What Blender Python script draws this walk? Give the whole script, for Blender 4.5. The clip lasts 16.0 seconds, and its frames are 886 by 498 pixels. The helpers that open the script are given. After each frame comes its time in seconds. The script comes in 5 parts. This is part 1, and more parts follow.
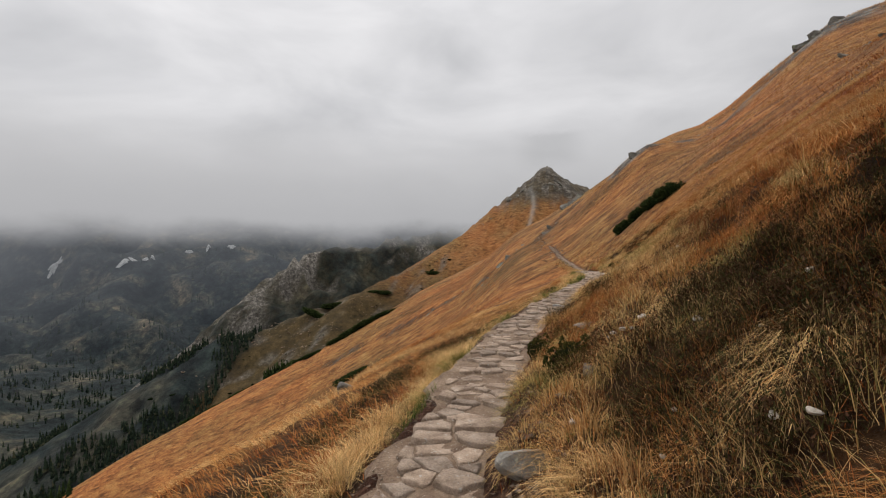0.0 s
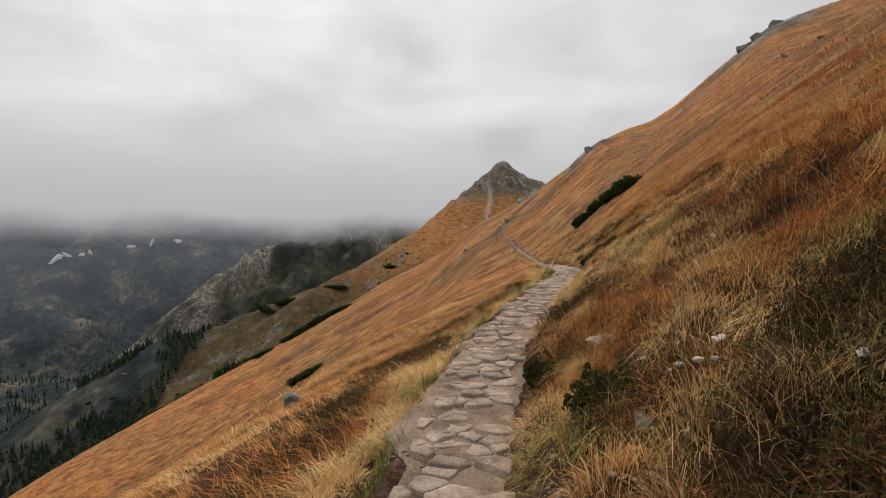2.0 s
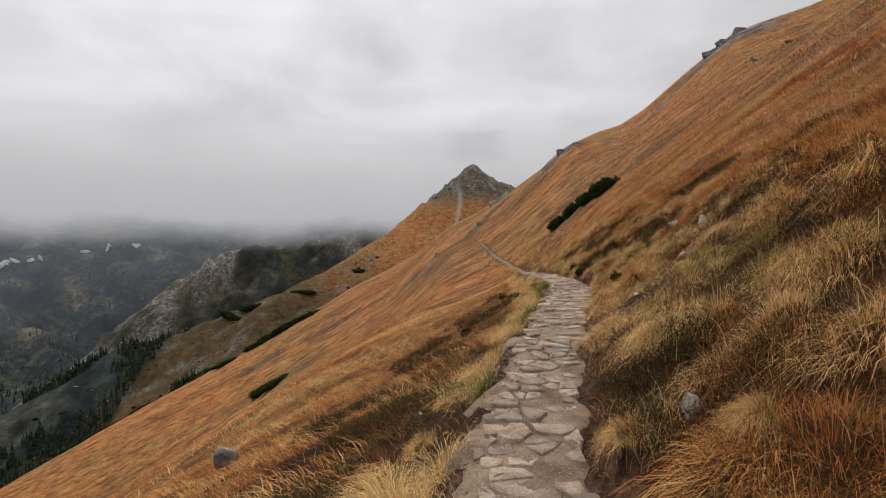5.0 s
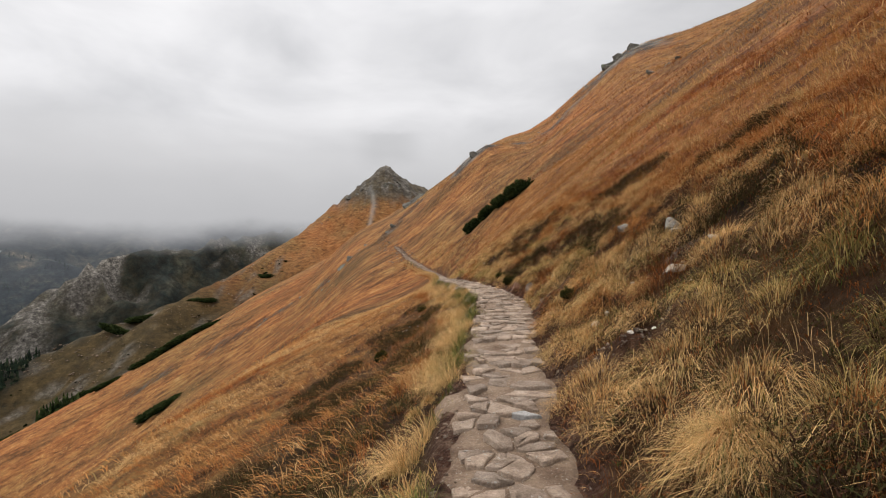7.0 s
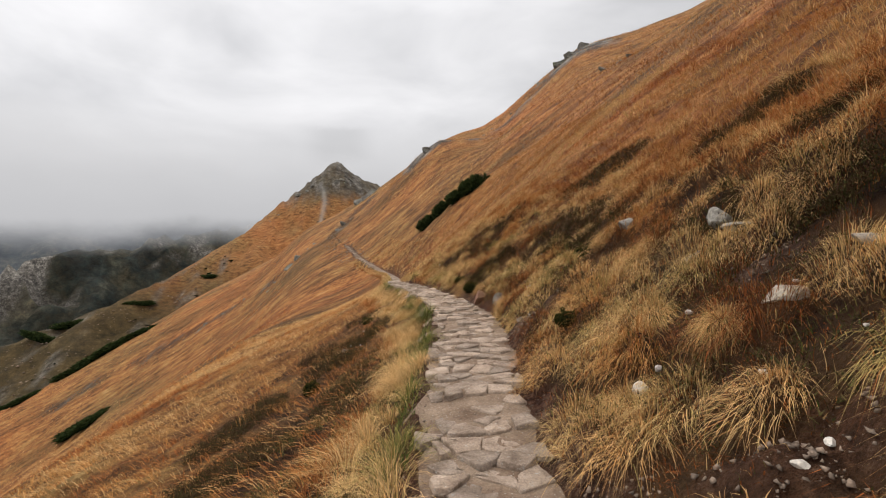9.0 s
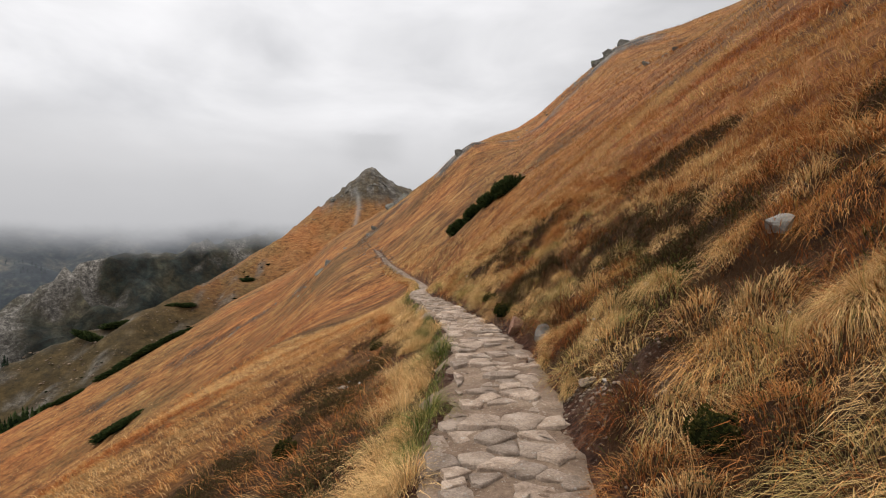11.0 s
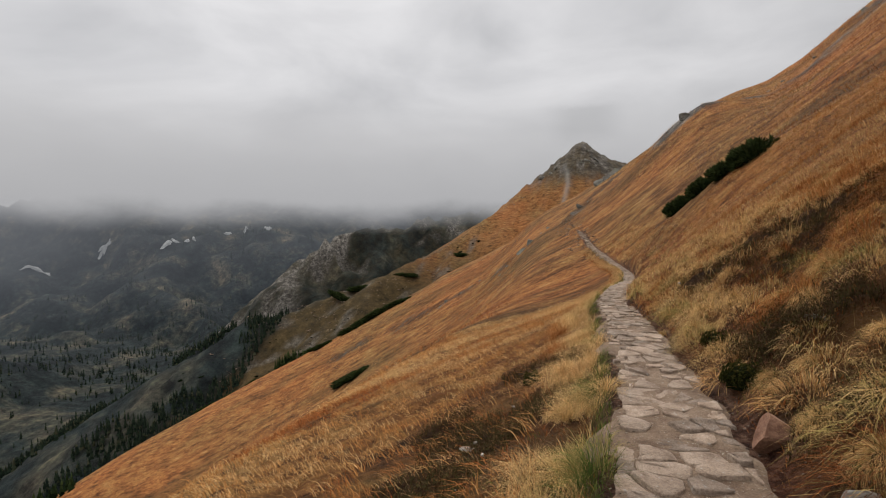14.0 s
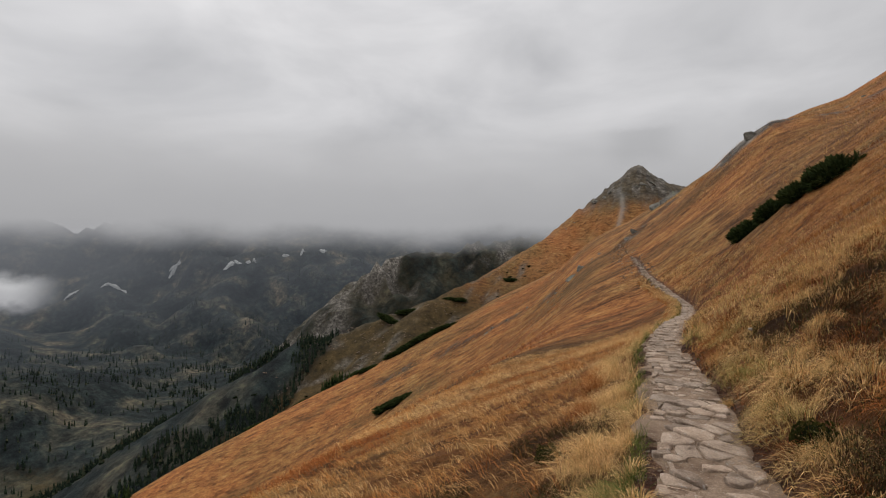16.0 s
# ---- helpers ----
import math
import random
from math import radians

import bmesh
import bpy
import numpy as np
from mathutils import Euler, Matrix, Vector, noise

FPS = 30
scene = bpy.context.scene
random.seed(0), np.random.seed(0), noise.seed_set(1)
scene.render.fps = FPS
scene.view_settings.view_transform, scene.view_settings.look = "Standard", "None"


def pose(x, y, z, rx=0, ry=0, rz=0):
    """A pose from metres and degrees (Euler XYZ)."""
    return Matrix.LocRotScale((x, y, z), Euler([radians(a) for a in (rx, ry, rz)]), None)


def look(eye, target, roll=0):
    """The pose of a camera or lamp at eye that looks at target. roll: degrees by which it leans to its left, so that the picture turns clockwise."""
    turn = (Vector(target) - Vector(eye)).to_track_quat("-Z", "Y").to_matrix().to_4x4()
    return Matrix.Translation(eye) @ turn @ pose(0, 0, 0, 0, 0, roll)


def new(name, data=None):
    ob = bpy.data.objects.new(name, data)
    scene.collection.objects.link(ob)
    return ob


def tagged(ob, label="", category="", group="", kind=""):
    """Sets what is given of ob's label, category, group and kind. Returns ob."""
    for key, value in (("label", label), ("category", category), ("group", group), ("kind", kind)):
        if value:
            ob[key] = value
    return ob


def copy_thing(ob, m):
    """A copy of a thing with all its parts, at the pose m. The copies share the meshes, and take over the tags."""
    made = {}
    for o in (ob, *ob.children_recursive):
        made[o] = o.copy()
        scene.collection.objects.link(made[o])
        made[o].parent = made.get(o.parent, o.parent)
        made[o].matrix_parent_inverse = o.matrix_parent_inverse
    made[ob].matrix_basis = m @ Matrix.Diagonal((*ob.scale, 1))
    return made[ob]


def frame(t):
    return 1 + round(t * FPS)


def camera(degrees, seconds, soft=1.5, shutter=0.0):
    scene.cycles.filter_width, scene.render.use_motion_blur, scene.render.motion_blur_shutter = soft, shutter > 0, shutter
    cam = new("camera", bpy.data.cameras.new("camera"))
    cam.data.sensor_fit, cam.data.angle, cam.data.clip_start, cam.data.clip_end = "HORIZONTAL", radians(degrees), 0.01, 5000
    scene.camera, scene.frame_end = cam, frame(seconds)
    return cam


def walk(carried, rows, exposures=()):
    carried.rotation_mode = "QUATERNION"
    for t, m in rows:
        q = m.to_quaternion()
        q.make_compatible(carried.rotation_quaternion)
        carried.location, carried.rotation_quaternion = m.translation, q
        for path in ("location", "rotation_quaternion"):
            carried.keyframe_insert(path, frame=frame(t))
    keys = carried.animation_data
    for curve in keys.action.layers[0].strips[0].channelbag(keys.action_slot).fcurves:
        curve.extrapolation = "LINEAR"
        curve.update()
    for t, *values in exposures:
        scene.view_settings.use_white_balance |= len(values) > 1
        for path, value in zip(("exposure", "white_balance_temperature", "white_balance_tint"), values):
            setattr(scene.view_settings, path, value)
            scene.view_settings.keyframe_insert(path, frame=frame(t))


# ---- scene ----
cam = camera(86.49, 16.0, 1.1)
PATH = [
    (0.0, pose(-0.000, 0.000, 1.694, 89.73, 0.10, 12.19)),
    (0.5, pose(-0.090, 0.345, 1.718, 88.78, 0.05, 11.82)),
    (1.0, pose(-0.281, 0.659, 1.690, 88.58, 0.09, 10.75)),
    (1.5, pose(-0.344, 0.956, 1.647, 88.50, 0.11, 8.97)),
    (2.0, pose(-0.367, 1.286, 1.660, 88.96, 0.24, 7.01)),
    (2.5, pose(-0.414, 1.628, 1.636, 88.98, 0.29, 7.30)),
    (3.0, pose(-0.391, 2.016, 1.613, 89.15, 0.22, 7.64)),
    (5.5, pose(-0.820, 4.105, 1.828, 89.31, 0.53, 0.91)),
    (6.0, pose(-0.795, 4.575, 1.868, 89.15, 0.62, -1.74)),
    (6.5, pose(-0.849, 5.103, 1.887, 88.96, 0.80, -3.80)),
    (7.0, pose(-0.784, 5.650, 1.888, 89.45, 0.94, -7.09)),
    (7.5, pose(-0.718, 6.137, 1.867, 89.73, 1.04, -9.79)),
    (8.0, pose(-0.672, 6.682, 1.907, 89.25, 1.21, -11.58)),
    (8.5, pose(-0.508, 7.223, 1.945, 88.80, 1.36, -13.33)),
    (9.0, pose(-0.389, 7.782, 1.947, 89.03, 1.31, -12.72)),
    (11.5, pose(0.408, 10.654, 2.036, 89.72, 1.20, -8.13)),
    (12.0, pose(0.506, 11.213, 2.099, 88.72, 1.39, -7.46)),
    (12.5, pose(0.716, 11.712, 2.115, 88.17, 1.26, -3.33)),
    (13.0, pose(0.883, 12.190, 2.128, 88.27, 0.98, 4.66)),
    (13.5, pose(0.927, 12.611, 2.233, 87.53, 0.80, 11.62)),
    (14.0, pose(1.077, 13.008, 2.266, 87.34, 0.44, 16.31)),
    (14.5, pose(1.179, 13.420, 2.258, 87.80, 0.31, 18.33)),
    (15.0, pose(1.257, 13.886, 2.297, 88.72, -0.02, 21.44)),
    (15.5, pose(1.363, 14.333, 2.338, 89.88, -0.17, 22.98)),
    (16.0, pose(1.348, 14.719, 2.298, 90.30, -0.14, 22.43)),
]
walk(cam, PATH, [(0.0, 0.04), (1.0, -0.03), (1.5, 0.06), (3.0, 0.2), (5.5, 0.11), (6.5, 0.2), (9.0, 0.34), (11.5, 0.27), (12.5, 0.13), (13.0, 0.13), (14.0, -0.02), (15.5, -0.05), (16.0, -0.16)])

# ---- world, sun and exposure ----
world = bpy.data.worlds.new("overcast_sky")
scene.world = world
world.use_nodes = True
wn, wl = world.node_tree.nodes, world.node_tree.links
wn.clear()
w_out = wn.new("ShaderNodeOutputWorld")
w_bg = wn.new("ShaderNodeBackground")
w_bg.inputs["Strength"].default_value = 1.0
w_sky = wn.new("ShaderNodeTexSky")
w_sky.sky_type = "NISHITA"
w_sky.sun_disc = False
w_sky.sun_elevation = radians(48)
w_sky.sun_rotation = radians(-35)
w_dim = wn.new("ShaderNodeMixRGB")
w_dim.blend_type = "MULTIPLY"
w_dim.inputs[0].default_value = 1.0
w_dim.inputs[2].default_value = (0.08, 0.08, 0.08, 1)
w_tc = wn.new("ShaderNodeTexCoord")
w_sep = wn.new("ShaderNodeSeparateXYZ")
w_map = wn.new("ShaderNodeMapping")
w_map.inputs["Scale"].default_value = (1.6, 1.6, 4.2)
w_n1 = wn.new("ShaderNodeTexNoise")
w_n1.inputs["Scale"].default_value = 1.5
w_n1.inputs["Detail"].default_value = 5
w_n1.inputs["Roughness"].default_value = 0.5
w_n1.inputs["Distortion"].default_value = 0.35
w_ramp = wn.new("ShaderNodeValToRGB")
w_ramp.color_ramp.elements[0].position = 0.28
w_ramp.color_ramp.elements[0].color = (0.52, 0.52, 0.535, 1)
w_ramp.color_ramp.elements[1].position = 0.70
w_ramp.color_ramp.elements[1].color = (0.86, 0.85, 0.86, 1)
w_el = wn.new("ShaderNodeMapRange")
w_el.inputs["From Min"].default_value = 0.0
w_el.inputs["From Max"].default_value = 0.42
w_el.inputs["To Min"].default_value = 0.82
w_el.inputs["To Max"].default_value = 1.0
w_zen = wn.new("ShaderNodeMapRange")
w_zen.inputs["From Min"].default_value = 0.42
w_zen.inputs["From Max"].default_value = 1.0
w_zen.inputs["To Min"].default_value = 1.0
w_zen.inputs["To Max"].default_value = 2.4
w_lift = wn.new("ShaderNodeMath")
w_lift.operation = "MULTIPLY"
w_mul = wn.new("ShaderNodeMixRGB")
w_mul.blend_type = "MULTIPLY"
w_mul.inputs[0].default_value = 1.0
w_mix = wn.new("ShaderNodeMixRGB")
w_mix.inputs[0].default_value = 0.96
w_west = wn.new("ShaderNodeMapRange")
w_west.inputs["From Min"].default_value = -0.8
w_west.inputs["From Max"].default_value = 0.6
w_west.inputs["To Min"].default_value = 1.08
w_west.inputs["To Max"].default_value = 0.86
w_side = wn.new("ShaderNodeMath")
w_side.operation = "MULTIPLY"
wl.new(w_sep.outputs["X"], w_west.inputs["Value"])
wl.new(w_west.outputs[0], w_side.inputs[1])
wl.new(w_tc.outputs["Generated"], w_sep.inputs[0])
wl.new(w_tc.outputs["Generated"], w_map.inputs[0])
wl.new(w_map.outputs[0], w_n1.inputs["Vector"])
wl.new(w_n1.outputs["Fac"], w_ramp.inputs[0])
wl.new(w_sep.outputs["Z"], w_el.inputs["Value"])
wl.new(w_ramp.outputs[0], w_mul.inputs[1])
wl.new(w_sep.outputs["Z"], w_zen.inputs["Value"])
wl.new(w_el.outputs[0], w_lift.inputs[0])
wl.new(w_zen.outputs[0], w_lift.inputs[1])
wl.new(w_lift.outputs[0], w_side.inputs[0])
wl.new(w_side.outputs[0], w_mul.inputs[2])
wl.new(w_sky.outputs[0], w_dim.inputs[1])
wl.new(w_dim.outputs[0], w_mix.inputs[1])
wl.new(w_mul.outputs[0], w_mix.inputs[2])
wl.new(w_mix.outputs[0], w_bg.inputs[0])
wl.new(w_bg.outputs[0], w_out.inputs[0])

sun = new("sun", bpy.data.lights.new("sun", "SUN"))
sun.data.energy = 1.5
sun.data.angle = radians(20)
sun.data.color = (1.0, 0.95, 0.88)
sun.matrix_world = look((-60, 70, 110), (0, 0, 0))

# ---- materials ----
def ramp_of(nodes, stops):
    r = nodes.new("ShaderNodeValToRGB")
    while len(r.color_ramp.elements) < len(stops):
        r.color_ramp.elements.new(0.5)
    for e, (p, c) in zip(r.color_ramp.elements, stops):
        e.position, e.color = p, (*c, 1)
    return r


def noise_of(nodes, links, vec, scale, detail=5, rough=0.55):
    n = nodes.new("ShaderNodeTexNoise")
    n.inputs["Scale"].default_value = scale
    n.inputs["Detail"].default_value = detail
    n.inputs["Roughness"].default_value = rough
    links.new(vec, n.inputs["Vector"])
    return n.outputs["Fac"]


def mixed(nodes, links, kind, fac, a, b):
    m = nodes.new("ShaderNodeMixRGB")
    m.blend_type = kind
    for socket, value in zip(m.inputs, (fac, a, b)):
        if isinstance(value, bpy.types.NodeSocket):
            links.new(value, socket)
        elif isinstance(value, (int, float)):
            socket.default_value = value if socket == m.inputs[0] else (value, value, value, 1)
        else:
            socket.default_value = (*value, 1)
    return m.outputs[0]


def surface(name, stops, scale, rough=0.9, bump=0.4, fine=9.0, spots=None, island=0.0, per_object=0.0, depth=0.02):
    """A rough natural surface: a ramp over broad noise, darkened by fine grain, with optional spots of another colour."""
    m = bpy.data.materials.new(name)
    m.use_nodes = True
    n, l = m.node_tree.nodes, m.node_tree.links
    b = n["Principled BSDF"]
    b.inputs["Roughness"].default_value = rough
    b.inputs["Specular IOR Level"].default_value = 0.25
    geo = n.new("ShaderNodeNewGeometry")
    pos = geo.outputs["Position"]
    broad = noise_of(n, l, pos, scale, 4)
    grain = noise_of(n, l, pos, scale * fine, 6, 0.65)
    r = ramp_of(n, stops)
    l.new(broad, r.inputs[0])
    g = ramp_of(n, [(0.25, (0.55, 0.55, 0.55)), (0.75, (1.25, 1.25, 1.25))])
    l.new(grain, g.inputs[0])
    col = mixed(n, l, "MULTIPLY", 1.0, r.outputs[0], g.outputs[0])
    if spots:
        cut = ramp_of(n, [(spots[1], (0, 0, 0)), (spots[1] + 0.06, (1, 1, 1))])
        l.new(noise_of(n, l, pos, spots[2], 5, 0.7), cut.inputs[0])
        col = mixed(n, l, "MIX", cut.outputs[0], col, spots[0])
    if island or per_object:
        value = n.new("ShaderNodeObjectInfo").outputs["Random"] if per_object else geo.outputs["Random Per Island"]
        amount = per_object or island
        v = ramp_of(n, [(0.0, (1 - amount,) * 3), (1.0, (1 + amount, 1 + amount * 0.9, 1 + amount * 0.75))])
        l.new(value, v.inputs[0])
        col = mixed(n, l, "MULTIPLY", 1.0, col, v.outputs[0])
    l.new(col, b.inputs["Base Color"])
    bp = n.new("ShaderNodeBump")
    bp.inputs["Strength"].default_value = bump
    bp.inputs["Distance"].default_value = depth
    l.new(grain, bp.inputs["Height"])
    l.new(bp.outputs[0], b.inputs["Normal"])
    return m


def plant(name, stops, through_light=0.3, attribute="tone", jitter=0.3):
    """Leaves and blades: colour by the plant's own tone, each blade a little different, light shining through."""
    m = bpy.data.materials.new(name)
    m.use_nodes = True
    n, l = m.node_tree.nodes, m.node_tree.links
    n.clear()
    out = n.new("ShaderNodeOutputMaterial")
    at = n.new("ShaderNodeAttribute")
    at.attribute_name = attribute
    r = ramp_of(n, stops)
    l.new(at.outputs["Fac"], r.inputs[0])
    geo = n.new("ShaderNodeNewGeometry")
    v = ramp_of(n, [(0.0, (1 - jitter,) * 3), (1.0, (1 + jitter,) * 3)])
    l.new(geo.outputs["Random Per Island"], v.inputs[0])
    col = mixed(n, l, "MULTIPLY", 1.0, r.outputs[0], v.outputs[0])
    d, t = n.new("ShaderNodeBsdfDiffuse"), n.new("ShaderNodeBsdfTranslucent")
    mix = n.new("ShaderNodeMixShader")
    mix.inputs[0].default_value = through_light
    l.new(col, d.inputs[0])
    l.new(col, t.inputs[0])
    l.new(d.outputs[0], mix.inputs[1])
    l.new(t.outputs[0], mix.inputs[2])
    l.new(mix.outputs[0], out.inputs[0])
    return m


def ground_material():
    m = bpy.data.materials.new("mountain_ground")
    m.use_nodes = True
    n, l = m.node_tree.nodes, m.node_tree.links
    b = n["Principled BSDF"]
    b.inputs["Roughness"].default_value = 0.95
    b.inputs["Specular IOR Level"].default_value = 0.15
    geo = n.new("ShaderNodeNewGeometry")
    pos = geo.outputs["Position"]
    stretch = n.new("ShaderNodeMapping")
    stretch.inputs["Scale"].default_value = (0.42, 1.0, 0.42)
    stretch.inputs["Rotation"].default_value = (0, 0, radians(6))
    l.new(pos, stretch.inputs[0])
    streak = noise_of(n, l, stretch.outputs[0], 0.7, 10, 0.8)
    broad = noise_of(n, l, pos, 0.035, 5)
    fine = noise_of(n, l, pos, 2.6, 9, 0.8)
    coarse = noise_of(n, l, pos, 0.012, 8, 0.62)
    # The darkest stop also draws the shade of small steps in the slope.
    r = ramp_of(n, [(0.34, (0.045, 0.024, 0.011)), (0.43, (0.15, 0.062, 0.021)), (0.50, (0.28, 0.122, 0.040)), (0.57, (0.345, 0.175, 0.06)), (0.66, (0.44, 0.265, 0.105)), (0.78, (0.16, 0.11, 0.045))])
    l.new(streak, r.inputs[0])
    tint = ramp_of(n, [(0.35, (0.80, 0.94, 0.95)), (0.65, (1.18, 0.98, 0.88))])
    l.new(broad, tint.inputs[0])
    grass = mixed(n, l, "MULTIPLY", 1.0, r.outputs[0], tint.outputs[0])
    g = ramp_of(n, [(0.36, (0.35, 0.32, 0.3)), (0.50, (0.95, 0.95, 0.95)), (0.64, (1.5, 1.5, 1.5))])
    l.new(fine, g.inputs[0])
    grass = mixed(n, l, "MULTIPLY", 0.9, grass, g.outputs[0])

    def zone(name):
        at = n.new("ShaderNodeAttribute")
        at.attribute_name = name
        sep = n.new("ShaderNodeSeparateColor")
        l.new(at.outputs["Color"], sep.inputs[0])
        return sep.outputs

    za, zb = zone("zone_a"), zone("zone_b")
    # Dead litter, darkened almost to black to paint the shade between tussocks.
    thatch_shade = ramp_of(n, [(0.38, (0.005, 0.003, 0.002)), (0.65, (0.055, 0.027, 0.012))])
    l.new(fine, thatch_shade.inputs[0])
    col = mixed(n, l, "MIX", zb[2], grass, thatch_shade.outputs[0])
    olive = ramp_of(n, [(0.40, (0.013, 0.013, 0.006)), (0.49, (0.040, 0.031, 0.012)), (0.57, (0.068, 0.048, 0.019)), (0.68, (0.125, 0.10, 0.056))])
    l.new(noise_of(n, l, pos, 0.12, 12, 0.85), olive.inputs[0])
    col = mixed(n, l, "MIX", zb[0], col, olive.outputs[0])
    rock = ramp_of(n, [(0.40, (0.022, 0.02, 0.018)), (0.5, (0.09, 0.08, 0.068)), (0.62, (0.29, 0.265, 0.23))])
    l.new(noise_of(n, l, pos, 0.22, 12, 0.85), rock.inputs[0])
    col = mixed(n, l, "MIX", za[1], col, rock.outputs[0])
    # Forest colours, shifted slightly towards blue to put distant haze in.
    wood = ramp_of(n, [(0.36, (0.006, 0.010, 0.011)), (0.50, (0.015, 0.022, 0.022)), (0.59, (0.044, 0.045, 0.034)), (0.72, (0.13, 0.105, 0.07))])
    l.new(coarse, wood.inputs[0])
    crowns = ramp_of(n, [(0.38, (0.25, 0.25, 0.28)), (0.52, (0.9, 0.9, 0.9)), (0.68, (2.3, 2.2, 1.9))])
    l.new(noise_of(n, l, pos, 0.075, 8, 0.78), crowns.inputs[0])
    col = mixed(n, l, "MIX", za[2], col, mixed(n, l, "MULTIPLY", 1.0, wood.outputs[0], crowns.outputs[0]))
    col = mixed(n, l, "MIX", zb[1], col, (0.42, 0.42, 0.39))
    soil = ramp_of(n, [(0.36, (0.026, 0.012, 0.008)), (0.50, (0.10, 0.050, 0.031)), (0.62, (0.22, 0.14, 0.095))])
    l.new(noise_of(n, l, pos, 9.0, 8, 0.75), soil.inputs[0])
    red = ramp_of(n, [(0.4, (1, 1, 1)), (0.6, (0.78, 0.58, 0.48))])
    l.new(noise_of(n, l, pos, 0.9, 3), red.inputs[0])
    col = mixed(n, l, "MIX", za[0], col, mixed(n, l, "MULTIPLY", 1.0, soil.outputs[0], red.outputs[0]))
    l.new(col, b.inputs["Base Color"])
    bp = n.new("ShaderNodeBump")
    bp.inputs["Strength"].default_value = 0.8
    bp.inputs["Distance"].default_value = 0.08
    l.new(fine, bp.inputs["Height"])
    mid = n.new("ShaderNodeBump")
    mid.inputs["Strength"].default_value = 1.0
    mid.inputs["Distance"].default_value = 0.5
    l.new(streak, mid.inputs["Height"])
    l.new(bp.outputs[0], mid.inputs["Normal"])
    big = n.new("ShaderNodeBump")
    big.inputs["Strength"].default_value = 0.9
    big.inputs["Distance"].default_value = 6.0
    far_bump = n.new("ShaderNodeMath")
    far_bump.operation = "MULTIPLY"
    l.new(coarse, far_bump.inputs[0])
    l.new(za[2], far_bump.inputs[1])
    l.new(far_bump.outputs[0], big.inputs["Height"])
    l.new(mid.outputs[0], big.inputs["Normal"])
    l.new(big.outputs[0], b.inputs["Normal"])
    return m


M_GROUND = ground_material()
M_SLAB = surface("trail_granite", [(0.3, (0.205, 0.146, 0.106)), (0.5, (0.335, 0.252, 0.19)), (0.7, (0.45, 0.352, 0.276))], 7.0, 0.92, 1.0, 9, ((0.38, 0.345, 0.30), 0.60, 24.0), per_object=0.26, depth=0.02)
M_ROCK = surface("lichen_granite", [(0.3, (0.10, 0.092, 0.082)), (0.5, (0.22, 0.205, 0.18)), (0.7, (0.36, 0.335, 0.295))], 4.0, 0.9, 0.8, 7, ((0.45, 0.47, 0.38), 0.60, 11.0), per_object=0.2)
M_BLUE = surface("blue_grey_slab", [(0.3, (0.22, 0.205, 0.19)), (0.7, (0.40, 0.385, 0.36))], 6.0, 0.85, 0.8, 9, depth=0.014)
M_PALE = surface("pale_quartz_stone", [(0.3, (0.42, 0.37, 0.31)), (0.7, (0.68, 0.63, 0.56))], 9.0, 0.85, 0.5, 6, per_object=0.15)
M_RUST = surface("rust_brown_rock", [(0.3, (0.15, 0.07, 0.045)), (0.7, (0.34, 0.19, 0.12))], 7.0, 0.9, 0.6, 7)
M_OUTCROP = surface("weathered_outcrop_rock", [(0.3, (0.06, 0.054, 0.046)), (0.5, (0.13, 0.118, 0.098)), (0.7, (0.23, 0.215, 0.18))], 0.5, 0.95, 1.0, 8, ((0.22, 0.24, 0.17), 0.58, 0.9), depth=0.3)
M_SANDSTONE = surface("pale_brown_block", [(0.3, (0.23, 0.185, 0.14)), (0.7, (0.42, 0.36, 0.285))], 9.0, 0.85, 0.7, 6, per_object=0.15)
M_GRAVEL = surface("gravel", [(0.3, (0.13, 0.088, 0.062)), (0.7, (0.28, 0.215, 0.165))], 3.0, 0.9, 0.3, 8, island=0.35)
GRASS_STOPS = [(0.0, (0.085, 0.038, 0.018)), (0.2, (0.32, 0.10, 0.030)), (0.4, (0.45, 0.22, 0.07)), (0.6, (0.68, 0.445, 0.205)), (0.8, (0.33, 0.25, 0.085)), (1.0, (0.064, 0.098, 0.022))]
M_GRASS = plant("dry_grass", GRASS_STOPS, 0.24, jitter=0.45)
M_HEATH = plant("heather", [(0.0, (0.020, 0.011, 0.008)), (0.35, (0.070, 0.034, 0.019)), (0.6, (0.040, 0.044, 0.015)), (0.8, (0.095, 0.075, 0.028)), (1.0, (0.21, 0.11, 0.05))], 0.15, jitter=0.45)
M_PINE = plant("dwarf_pine_needles", [(0.0, (0.007, 0.012, 0.005)), (0.5, (0.024, 0.037, 0.013)), (1.0, (0.066, 0.082, 0.028))], 0.15)
M_LEAF = plant("bilberry_leaves", [(0.0, (0.014, 0.016, 0.006)), (0.6, (0.042, 0.048, 0.014)), (1.0, (0.13, 0.10, 0.03))], 0.3)
M_SPRUCE = plant("spruce_needles", [(0.0, (0.010, 0.016, 0.012)), (0.6, (0.022, 0.032, 0.02)), (1.0, (0.06, 0.06, 0.035))], 0.1)
M_BARK = surface("bark", [(0.3, (0.05, 0.035, 0.025)), (0.7, (0.13, 0.10, 0.07))], 12.0, 0.95, 0.8)


# ---- the lie of the land ----
RNG = np.random.default_rng(7)


